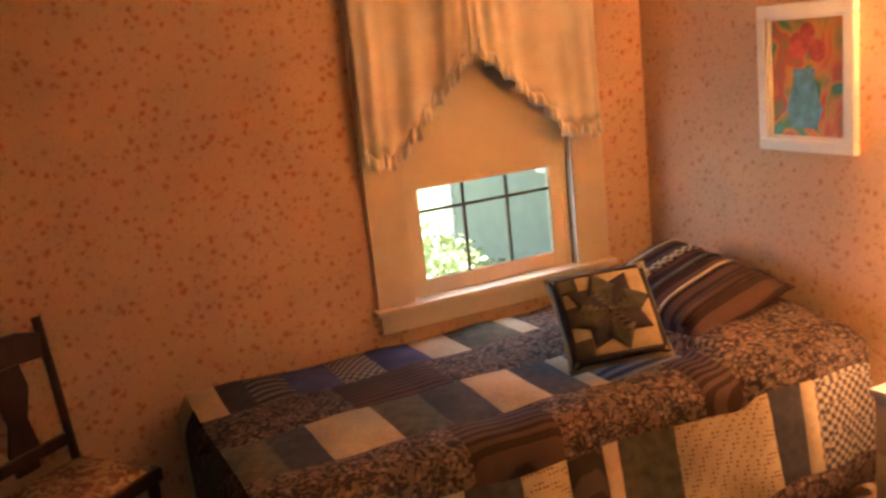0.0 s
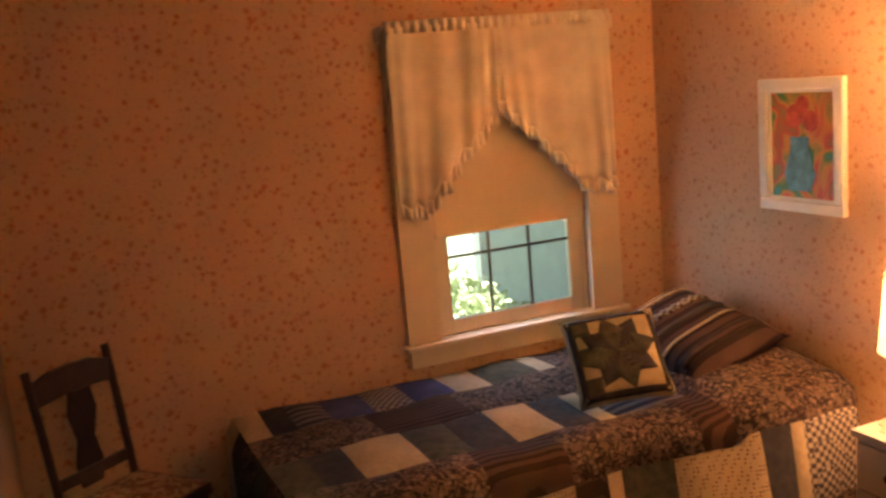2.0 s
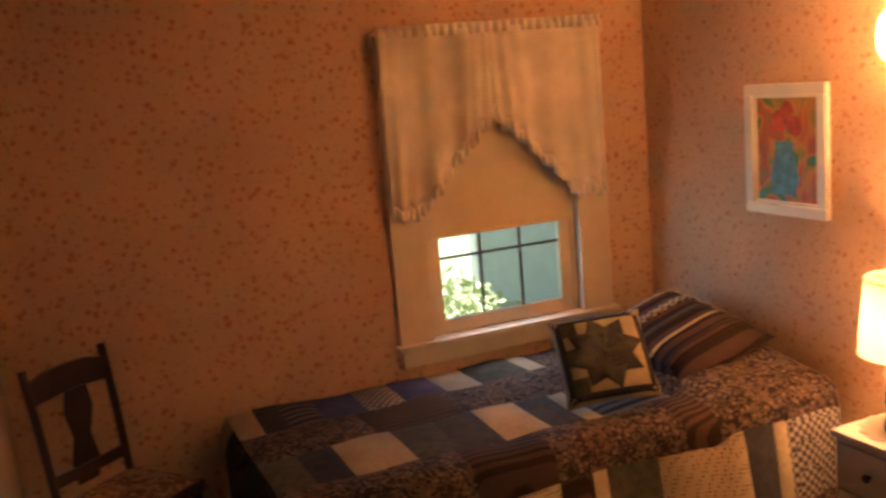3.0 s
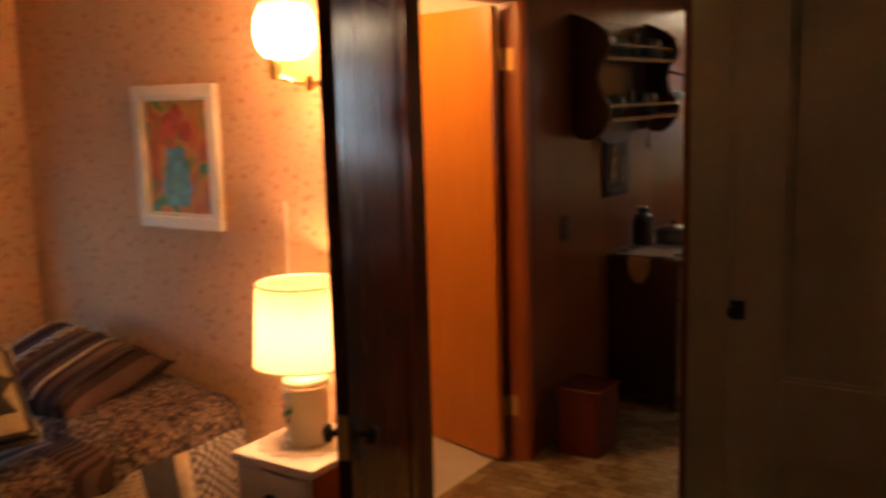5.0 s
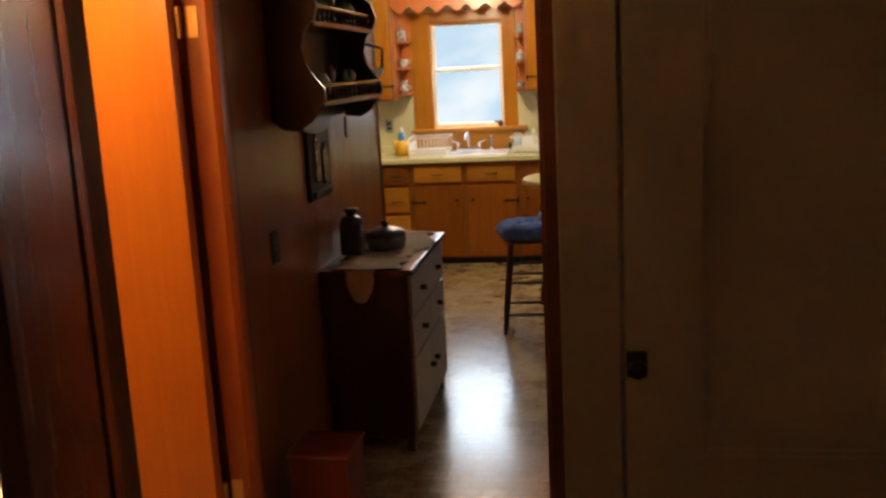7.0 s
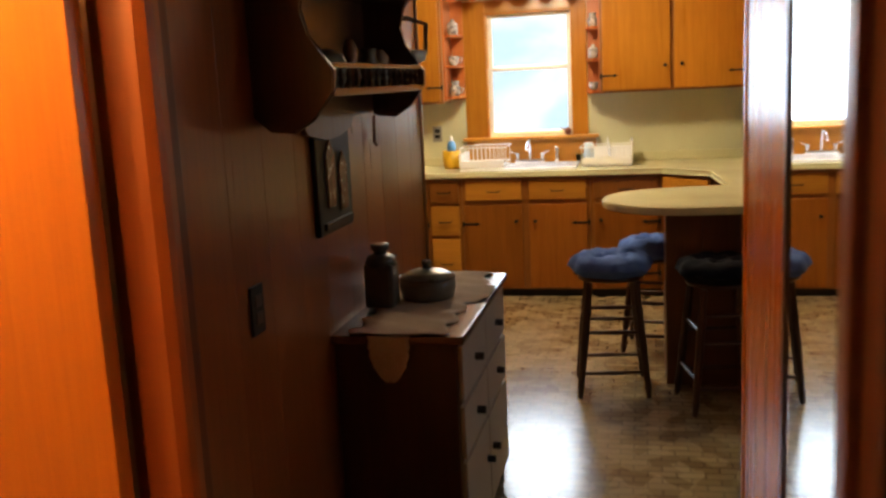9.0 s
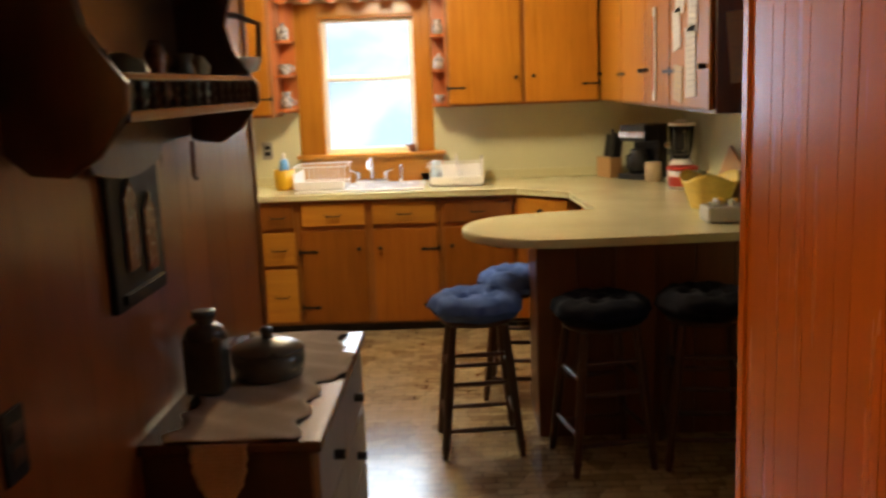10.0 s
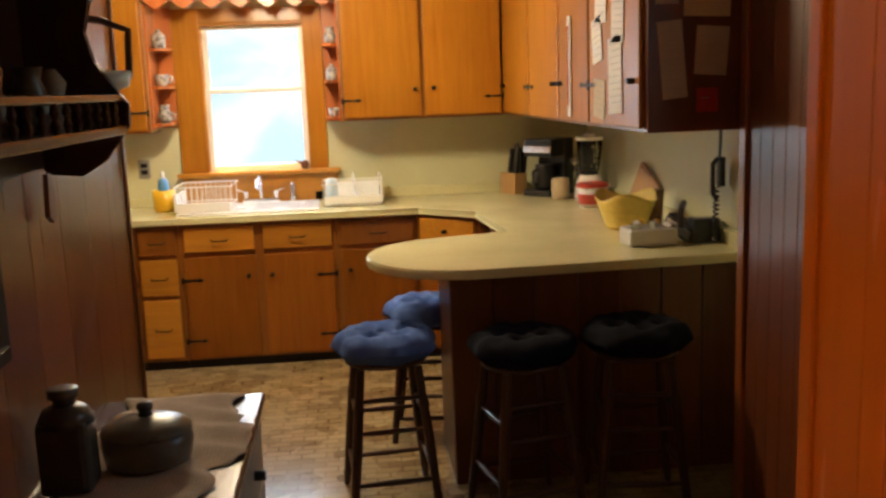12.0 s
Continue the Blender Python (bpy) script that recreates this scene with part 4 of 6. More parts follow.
for y0 in (1.66, 2.56):
    part("side", prism(side_outline(), "y", y0, y0 + 0.022, bevel=0.004), M["darkwood"], ws)
part("back", box(0.06, 0.07, 1.682, 2.56, 1.42, 1.93), M["darkwood"], ws)
o = [(1.682, 1.46), (1.682, 1.40)]
for i in range(25):
    o.append((1.682 + 0.878 * i / 24, 1.40 - 0.06 * math.sin(math.pi * i / 24) ** 2 * (1 if 6 < i < 18 else 0.2)))
o += [(2.56, 1.46)]
part("lower_apron", prism(o, "x", 0.072, 0.088), M["darkwood"], ws)
for z in (1.46, 1.735):
    part("shelf_board", box(0.07, 0.255 if z < 1.6 else 0.235, 1.682, 2.56, z, z + 0.018, 0.003), M["darkwood_y"], ws)
    r = part("gallery_rail", box(0.232 if z < 1.6 else 0.215, 0.252 if z < 1.6 else 0.232, 1.682, 2.56, z + 0.065, z + 0.078, 0.003), M["darkwood_y"], ws)
    for i in range(14):
        yy = 1.71 + i * 0.063
        xx = 0.242 if z < 1.6 else 0.224
        part("spindle", rod((xx, yy, z + 0.018), (xx, yy, z + 0.065), 0.005, rings=[(0, 0.004), (0.3, 0.008), (0.5, 0.004), (0.7, 0.008), (1, 0.004)], seg=8), M["darkwood"], r)
M["figure_a"] = plain("brown_ornament_glaze", (0.16, 0.07, 0.045), 0.25, vary=0.4, scale=40)
for k, (yy, prof, mt, nm) in enumerate(((1.80, [(0.03, 0), (0.045, 0.02), (0.05, 0.05), (0.03, 0.085), (0.034, 0.10)], "figure_a", "jar"), (1.95, [(0.035, 0), (0.055, 0.03), (0.058, 0.05), (0.04, 0.085), (0.012, 0.10)], "clay2", "bowl"), (2.15, [(0.02, 0), (0.03, 0.03), (0.016, 0.07), (0.022, 0.10), (0.01, 0.13)], "figure_a", "vase"), (2.33, [(0.03, 0), (0.04, 0.04), (0.02, 0.09), (0.026, 0.11)], "clay", "jug"), (2.46, [(0.022, 0), (0.03, 0.03), (0.02, 0.06), (0.026, 0.085), (0.008, 0.11)], "china_dark", "vase"))):
    if mt not in M:
        M[mt] = plain("dull_cream_glaze", (0.30, 0.24, 0.18), 0.3, vary=0.3, scale=30)
    for z, dy in ((1.479, 0), (1.754, 0.05)):
        t = thing("ornament_" + nm, (0.15, yy + dy, z), "small glazed ornament standing on the wall shelf", "ornament", "shelf ornaments")
        part("body", lathe([(r, z + h) for r, h in prof], 0.15, yy + dy, 16), M[mt], t, smooth=True)
# shallow cup hung on the shelf's end
cu3 = thing("hanging_ladle", (0.22, 2.62, 1.55), "pale scoop hanging in a bracket at the shelf end", "scoop")
part("bracket", tube([(0.10, 2.585, 1.70), (0.20, 2.64, 1.69), (0.25, 2.67, 1.67), (0.245, 2.67, 1.58), (0.20, 2.64, 1.54)], 0.008), M["darkwood"], cu3)
part("scoop", lathe([(0.01, 1.545), (0.035, 1.555), (0.042, 1.585), (0.038, 1.587)], 0.215, 2.635, 16), M["porcelain"], cu3, smooth=True)
# hanging wooden drop under the shelf, plaque, switch
hg = thing("hanging_key_tag", (0.09, 2.6, 1.30), "small wooden tag hanging under the shelf", "tag")
part("tag", prism([(2.575, 1.30), (2.60, 1.285), (2.625, 1.30), (2.615, 1.385), (2.585, 1.385)], "x", 0.075, 0.085), M["redbrown"], hg)
part("string", rod((0.08, 2.60, 1.38), (0.08, 2.60, 1.46), 0.002, seg=6), M["darkwood"], hg)
pq = thing("wall_plaque", (0.06, 2.17, 1.08), "dark carved wall plaque with two pale figures", "plaque")
part("board", box(0.059, 0.075, 2.02, 2.32, 1.075, 1.365, 0.006), M["black_iron"], pq)
for yy, z0, z1 in ((2.12, 1.15, 1.34), (2.23, 1.13, 1.30)):
    part("inlay", prism([(yy - 0.03, z0), (yy + 0.03, z0), (yy + 0.035, z1 - 0.04), (yy, z1), (yy - 0.035, z1 - 0.04)], "x", 0.075, 0.082, bevel=0.002), M["figure_a"], pq)
part("lower_strip", box(0.075, 0.085, 2.05, 2.29, 1.09, 1.11, 0.002), M["black_iron"], pq)
sw = thing("wall_outlet", (0.06, 1.59, 0.97), "dark outlet plate on the panelled hall wall", "outlet")
part("plate", box(0.058, 0.065, 1.555, 1.625, 0.925, 1.04, 0.003), M["black_iron"], sw)
for z in (0.95, 0.99):
    part("socket", box(0.065, 0.068, 1.572, 1.608, z, z + 0.028, 0.002), M["darkwood"], sw)
# red bin
M["redbin"] = plain("dark_red_plastic", (0.11, 0.012, 0.008), 0.4)
bn = thing("waste_bin", (0.24, 1.45, 0), "dark red square waste bin by the dresser", "bin")
part("tub", prism([(0.135, 1.345), (0.335, 1.345), (0.335, 1.56), (0.135, 1.56)], "z", 0, 0.30, bevel=0.006), M["redbin"], bn)
part("rim", tube([(0.13, 1.34, 0.30), (0.34, 1.34, 0.30), (0.34, 1.565, 0.30), (0.13, 1.565, 0.30), (0.13, 1.34, 0.30)], 0.008, 6), M["redbin"], bn)

# ---- kitchen ----
CT = 0.87


def vinyl():
    """Printed vinyl: small staggered blocks in tans with darker grout, worn glossy."""
    k = Mat("block_pattern_vinyl", 0.3)
    br = k.node("ShaderNodeTexBrick", Scale=1.0)
    br.inputs["Brick Width"].default_value, br.inputs["Row Height"].default_value = 0.105, 0.052
    br.inputs["Mortar Size"].default_value, br.inputs["Bias"].default_value = 0.004, 0.0
    br.inputs["Color1"].default_value, br.inputs["Color2"].default_value = (0.23, 0.155, 0.065, 1), (0.42, 0.32, 0.16, 1)
    br.inputs["Mortar"].default_value = (0.12, 0.08, 0.04, 1)
    k.link(k.co.outputs["Object"], br.inputs["Vector"])
    v = k.node("ShaderNodeTexVoronoi", Scale=11.0)
    k.link(k.co.outputs["Object"], v.inputs["Vector"])
    c = k.mix(0.45, br.outputs["Color"], k.ramp(v.outputs["Color"], [(0.3, (0.17, 0.11, 0.05)), (0.7, (0.46, 0.37, 0.20))]))
    wear = k.noise(1.6, 3)
    c = k.mix(k.ramp(wear, [(0.45, (0, 0, 0)), (0.7, (0.35, 0.35, 0.35))]), c, (0.36, 0.31, 0.22))
    k.b.inputs["Coat Weight"].default_value, k.b.inputs["Coat Roughness"].default_value = 0.3, 0.14
    return k.color(c).bump(br.outputs["Fac"], 0.15, 0.002).rough(wear, 0.16, 0.27).m


M["vinyl"] = vinyl()
f = box(-0.07, 1.14, 0.34, 1.48, -0.1, 0)
f = box(-0.07, KX, 1.48, 3.325, -0.1, 0, bm=f)
f = box(-1.3, KX, 3.325, KY, -0.1, 0, bm=f)
floor_k = solid("floor_kitchen", f, M["vinyl"], "tan block-patterned vinyl kitchen floor, worn glossy", "floor", "structure")


def strap_hinge(parent, x, y, z, way, axis="x"):
    """A black strap hinge with a spear tip, lying on a door front; way: the side the strap points to."""
    o = [(0, -0.018), (0.014, -0.018), (0.016, -0.007), (0.085, -0.005), (0.10, -0.011), (0.125, 0), (0.10, 0.011), (0.085, 0.005), (0.016, 0.007), (0.014, 0.018), (0, 0.018)]
    if axis == "x":
        bm = prism([(x + way * a, z + b) for a, b in o], "y", y - 0.004, y)
    else:
        bm = prism([(y + way * a, z + b) for a, b in o], "x", x - 0.004, x)
    part("strap_hinge", bm, M["black_iron"], parent)


def pull(parent, p, way):
    """A small dark knob standing off a front."""
    p = Vector(p)
    part("knob", rod(p, p + 0.028 * Vector(way), 0.005, rings=[(0, 0.011), (0.12, 0.009), (0.2, 0.005), (0.5, 0.006), (0.62, 0.013), (0.9, 0.012), (1, 0.004)], seg=10), M["black_iron"], parent)


def front_x(parent, name, x0, x1, y, z0, z1, material, hinge=0, knob=None, drawer=False):
    """A door or drawer front that faces the hall, with its iron."""
    d = part(name, box(x0, x1, y - 0.018, y, z0, z1, 0.005), M[material], parent)
    if hinge:
        hx = x0 if hinge > 0 else x1
        for z in (z0 + 0.10, z1 - 0.13):
            strap_hinge(d, hx - hinge * 0.02, y - 0.0185, z, hinge)
    if knob:
        pull(d, (knob[0], y - 0.018, knob[1]), (0, -1, 0))
    if drawer:
        zc = (z0 + z1) / 2
        part("bail_pull", tube([((x0 + x1) / 2 - 0.045, y - 0.018, zc), ((x0 + x1) / 2 - 0.04, y - 0.036, zc - 0.008), ((x0 + x1) / 2 + 0.04, y - 0.036, zc - 0.008), ((x0 + x1) / 2 + 0.045, y - 0.018, zc)], 0.004, 6), M["black_iron"], d)
    return d


def unit(name, x0, x1, y0, y1, z0, z1, label, toe=False):
    c = thing(name, ((x0 + x1) / 2, (y0 + y1) / 2, 0 if toe else z0), label, "cabinet")
    part("carcass", box(x0, x1, y0, y1, z0, z1, 0.002), M["pine_frame"], c)
    if toe:
        part("toe_kick", box(x0, x1, y0 + 0.02, y1, 0, z0 - 0.001), M["black_iron"], c)
    return c


# base units under the window
BF = 5.885
u = unit("drawer_cabinet", -0.52, -0.285, BF, KY - 0.003, 0.05, 0.833, "narrow pine drawer cabinet with three drawers", True)
front_x(u, "drawer", -0.505, -0.305, BF, 0.665, 0.815, "pine_frame", drawer=True)
front_x(u, "drawer", -0.505, -0.305, BF, 0.435, 0.64, "pine_x", drawer=True)
front_x(u, "drawer", -0.505, -0.305, BF, 0.075, 0.41, "pine_x", drawer=True)
u = unit("base_cabinet", -1.29, -0.522, BF, KY - 0.003, 0.05, 0.833, "amber pine base cabinet beside the drawers", True)
front_x(u, "door", -1.27, -0.91, BF, 0.075, 0.64, "pine_door", 1, (-0.93, 0.5))
front_x(u, "door", -0.89, -0.54, BF, 0.075, 0.64, "pine_door", -1, (-0.87, 0.5))
u = unit("sink_cabinet", -0.283, 0.59, BF, KY - 0.003, 0.05, 0.833, "amber pine sink cabinet with two doors on black strap hinges", True)
front_x(u, "drawer", -0.255, 0.13, BF, 0.675, 0.81, "pine_x", drawer=True)
front_x(u, "drawer", 0.18, 0.565, BF, 0.675, 0.81, "pine_x", drawer=True)
front_x(u, "door", -0.265, 0.135, BF, 0.065, 0.645, "pine_door", 1, (0.09, 0.53))
front_x(u, "door", 0.175, 0.57, BF, 0.065, 0.645, "pine_door", -1, (0.22, 0.53))
u = unit("base_cabinet", 0.592, 1.05, BF, KY - 0.003, 0.05, 0.833, "amber pine base cabinet with a darker drawer", True)
front_x(u, "drawer", 0.615, 1.03, BF, 0.675, 0.81, "pine_frame", drawer=True)
front_x(u, "door", 0.615, 1.03, BF, 0.065, 0.645, "pine_door", -1, (0.66, 0.53))
# diagonal corner unit and the side run
cu2 = thing("corner_cabinet", (1.4, 6.0, 0), "diagonal pine corner base cabinet", "cabinet")
part("carcass", prism([(1.052, BF), (1.37, 5.60), (2.195, 5.60), (2.195, KY - 0.003), (1.052, KY - 0.003)], "z", 0.05, 0.833), M["pine_frame"], cu2)
ang = math.atan2(5.60 - BF, 1.37 - 1.052)
TD = Matrix.Translation((1.052, BF, 0)) @ Matrix.Rotation(ang, 4, "Z")
for nm, z0, z1, mt in (("drawer", 0.675, 0.81, "pine_x"), ("door", 0.065, 0.645, "pine_door")):
    d = part(nm, box(0.03, 0.40, -0.019, -0.001, z0, z1, 0.005, turn=TD), M[mt], cu2)
    part("knob", rod(TD @ Vector((0.21, -0.019, (z0 + z1) / 2 + (0.03 if nm == "door" else 0))), TD @ Vector((0.21, -0.045, (z0 + z1) / 2 + (0.03 if nm == "door" else 0))), 0.011), M["black_iron"], d)
u = thing("base_cabinet", (1.7, 5.2, 0), "amber pine base cabinet along the side wall", "cabinet")
part("carcass", box(1.44, 2.195, 4.775, 5.598, 0.05, 0.833), M["pine_frame"], u)
for y0, y1 in ((4.80, 5.18), (5.20, 5.58)):
    part("door", box(1.421, 1.44, y0, y1, 0.065, 0.645, 0.005), M["pine"], u)
    part("drawer", box(1.421, 1.44, y0, y1, 0.675, 0.81, 0.005), M["pine"], u)

# worktop with a rounded peninsula
def worktop_outline():
    pts = [(-1.29, 5.845), (1.06, 5.845), (1.35, 5.565), (1.40, 4.83), (1.36, 4.80), (1.12, 4.76)]
    for i in range(17):
        a = math.pi / 2 + math.pi * i / 16
        pts.append((1.12 + 0.385 * math.cos(a), 4.345 + 0.40 * math.sin(a)))
    pts += [(2.198, 4.0), (2.198, KY - 0.003), (-1.29, KY - 0.003)]
    return pts


ct = thing("worktop", (0.5, 5.5, CT), "cream laminate worktop with a rounded peninsula end", "worktop")
part("slab", prism(worktop_outline(), "z", CT - 0.036, CT, bevel=0.006), M["laminate"], ct)
part("upstand", box(0.46, 2.195, KY - 0.02, KY - 0.004, CT, CT + 0.06, 0.004), M["laminate"], ct)
part("upstand", box(-1.29, -0.33, KY - 0.02, KY - 0.004, CT, CT + 0.06, 0.004), M["laminate"], ct)
part("upstand", box(2.18, 2.196, 4.0, KY - 0.022, CT, CT + 0.06, 0.004), M["laminate"], ct)
pen = thing("peninsula_base", (1.5, 4.27, 0), "dark wood-panelled base of the breakfast peninsula", "cabinet")
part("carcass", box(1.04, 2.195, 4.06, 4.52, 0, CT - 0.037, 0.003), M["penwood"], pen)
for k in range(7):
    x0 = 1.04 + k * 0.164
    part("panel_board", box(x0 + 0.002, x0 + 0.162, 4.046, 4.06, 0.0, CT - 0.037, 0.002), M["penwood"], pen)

# wall units
def door_set(parent, spans, y, z0, z1, hinges, knobs):
    for (x0, x1), h, k in zip(spans, hinges, knobs):
        front_x(parent, "door", x0, x1, y, z0, z1, "pine", h, k)


u = unit("wall_cabinet", 0.66, 1.61, 6.178, KY - 0.003, 1.36, 2.40, "amber pine wall cabinet with two doors on strap hinges")
door_set(u, ((0.675, 1.125), (1.15, 1.60)), 6.178, 1.375, 2.38, (1, -1), ((1.09, 1.53), (1.20, 1.535)))
u = unit("wall_cabinet", -1.29, -0.445, 6.178, KY - 0.003, 1.335, 2.40, "amber pine wall cabinet beside the window shelf")
door_set(u, ((-1.275, -0.87), (-0.855, -0.46)), 6.178, 1.35, 2.38, (1, -1), ((-0.90, 1.5), (-0.82, 1.5)))
u = thing("wall_cabinet", (1.8, 4.85, 1.36), "amber pine wall cabinet run with papers taped on its doors", "cabinet")
part("carcass", box(1.632, 2.196, 3.53, KY - 0.004, 1.365, 2.40, 0.002), M["pine_frame"], u)
end_panel = part("end_panel", box(1.632, 2.196, 3.515, 3.53, 1.365, 2.40, 0.002), M["redbrown"], u)
for y0, y1, hy in ((5.385, 6.15, 0), (4.70, 5.36, 1), (4.185, 4.675, 0), (3.545, 4.16, 1)):
    d = part("door", box(1.613, 1.632, y0, y1, 1.378, 2.38, 0.005), M["pine"], u)
    for z in (1.52, 2.25):
        strap_hinge(d, 1.6125, y1 + 0.01 if hy else y0 - 0.01, z, -1 if hy else 1, "y")
    part("knob", rod((1.613, y0 + 0.05 if hy else y1 - 0.05, 1.53), (1.588, y0 + 0.05 if hy else y1 - 0.05, 1.53), 0.010), M["black_iron"], d)

M["note"] = plain("note_paper", (0.84, 0.82, 0.78), 0.8, vary=0.05)
# darker copy of the note paper, the cabinet end's shade mixed into its colour
M["note_shaded"] = plain("note_paper_shaded", (0.55, 0.47, 0.40), 0.8, vary=0.15)
M["note_y"] = plain("yellowed_paper", (0.60, 0.50, 0.34), 0.8, vary=0.1)
M["ink"] = plain("grey_ink", (0.42, 0.41, 0.42), 0.8)
M["redink"] = plain("red_card", (0.45, 0.03, 0.03), 0.7)


def note_on_door(y0, y1, z0, z1, tilt, material="note"):
    t = thing("paper_note", (1.61, (y0 + y1) / 2, z0), "small written paper taped to a cabinet door", "paper", "notes on the cabinets")
    c = Vector((1.609, (y0 + y1) / 2, (z0 + z1) / 2))
    mm = Matrix.Translation(c) @ Matrix.Rotation(radians(tilt), 4, "X") @ Matrix.Translation(-c)
    p = part("sheet", box(1.6085, 1.6105, y0, y1, z0, z1, turn=mm), M[material], t)
    n = int((z1 - z0) / 0.022)
    for i in range(1, n):
        z = z1 - i * 0.022
        part("writing_line", box(1.6078, 1.6085, y0 + 0.008, y1 - 0.008 - 0.02 * (i % 3), z - 0.002, z, turn=mm), M["ink"], p)


note_on_door(3.90, 4.05, 1.74, 2.02, 4)
note_on_door(3.97, 4.10, 1.60, 1.76, -8)
note_on_door(3.70, 3.84, 1.66, 1.86, 3)
note_on_door(3.72, 3.88, 1.42, 1.68, -3)
note_on_door(3.93, 4.08, 1.40, 1.54, 5, "note_y")
th = thing("wall_thermometer", (1.6, 4.46, 1.40), "long narrow metal thermometer strip on a cabinet door", "thermometer")
part("metal_strip", box(1.604, 1.611, 4.435, 4.485, 1.395, 1.80, 0.003), M["white"], th)
part("tube", rod((1.602, 4.46, 1.44), (1.602, 4.46, 1.76), 0.003), M["redink"], th)


def note_on_end(x0, x1, z0, z1, tilt, material="note_shaded", label="paper note pinned to the dark cabinet end"):
    t = thing("paper_note", ((x0 + x1) / 2, 3.51, z0), label, "paper", "notes on the cabinets")
    c = Vector(((x0 + x1) / 2, 3.51, (z0 + z1) / 2))
    mm = Matrix.Translation(c) @ Matrix.Rotation(radians(tilt), 4, "Y") @ Matrix.Translation(-c)
    p = part("sheet", box(x0, x1, 3.5115, 3.5135, z0, z1, turn=mm), M[material], t)
    for i in range(1, int((z1 - z0) / 0.03)):
        z = z1 - i * 0.03
        part("writing_line", box(x0 + 0.01, x1 - 0.015 - 0.015 * (i % 2), 3.5105, 3.5115, z - 0.002, z, turn=mm), M["ink"], p)


note_on_end(1.67, 1.75, 1.47, 1.71, -5)
note_on_end(1.785, 1.89, 1.54, 1.69, 4)
note_on_end(1.75, 1.90, 1.72, 2.0, 2, "note_y")
note_on_end(1.655, 1.73, 1.76, 1.86, 0, "note_shaded")
note_on_end(1.79, 1.86, 1.425, 1.50, 0, "redink", "small red card pinned to the cabinet end")

# dark panelling at the peninsula's end of the side wall
sp = thing("side_wall_panel", (1.94, 3.2, 0), "dark stained board panelling on a short wall by the peninsula", "panelling", kind="structure")
for k in range(7):
    y0 = 2.87 + k * 0.083
    part("board", box(1.938, 1.949, y0 + 0.001, y0 + 0.082, 0, 2.40, 0.002), M["redbrown"], sp)
part("corner_post", box(1.925, 1.949, 3.453, 3.500, 0, 2.40, 0.004), M["panel"], sp)

# kitchen window in amber pine
kw = thing("window_2", (0.135, KY, 1.06), "pine-framed double-hung kitchen window over the sink, bright with daylight", "window", kind="structure")
part("casing", box(-0.335, -0.175, KY - 0.022, KY - 0.001, 1.05, 2.05, 0.004), M["pine"], kw)
part("casing", box(0.445, 0.555, KY - 0.022, KY - 0.001, 1.05, 2.05, 0.004), M["pine"], kw)
part("head_casing", box(-0.175, 0.445, KY - 0.022, KY - 0.001, 1.965, 2.05, 0.004), M["pine_x"], kw)
part("window_sill", box(-0.36, 0.63, KY - 0.06, KY + 0.05, 1.045, 1.07, 0.006), M["pine_x"], kw)
part("apron", box(-0.34, 0.61, KY - 0.02, KY - 0.001, CT + 0.002, 1.045, 0.003), M["pine_x"], kw)
fr = box(-0.19, -0.17, KY, KY + 0.13, 1.07, 1.97)
fr = box(0.44, 0.46, KY, KY + 0.13, 1.07, 1.97, bm=fr)
fr = box(-0.17, 0.44, KY, KY + 0.13, 1.95, 1.97, bm=fr)
part("window_frame", fr, M["pine"], kw)
for nm, z0, z1, yy in (("lower_sash", 1.07, 1.57, KY + 0.03), ("upper_sash", 1.545, 1.95, KY + 0.07)):
    b = box(-0.17, -0.14, yy, yy + 0.03, z0, z1, 0.003)
    b = box(0.41, 0.44, yy, yy + 0.03, z0, z1, 0.003, bm=b)
    b = box(-0.14, 0.41, yy, yy + 0.03, z0, z0 + 0.035, 0.003, bm=b)
    b = box(-0.14, 0.41, yy, yy + 0.03, z1 - 0.022, z1, 0.003, bm=b)
    s = part(nm, b, M["white"], kw)
    g = part("pane", box(-0.14, 0.41, yy + 0.012, yy + 0.016, z0 + 0.035, z1 - 0.022), M["glass"], s)
    g.visible_shadow = False
# scalloped valance board between the wall units
o = [(-0.44, 2.40), (-0.44, 2.07)]
for i in range(49):
    x = -0.44 + 1.095 * i / 48
    o.append((x, 2.075 - 0.035 * abs(math.sin(i / 48 * math.pi * 7)) + 0.012 * math.cos(i / 48 * math.pi * 14)))
o += [(0.655, 2.40)]
va = solid("valance_board", prism(o, "y", 6.185, 6.205), M["redpine"], "scalloped amber wooden valance over the sink window", "valance")
# whatnot shelves beside the window
M["china"] = fabric("flowered_china", (0.10, 0.09, 0.10), (0.62, 0.60, 0.56), "plain", 42, 0.2)


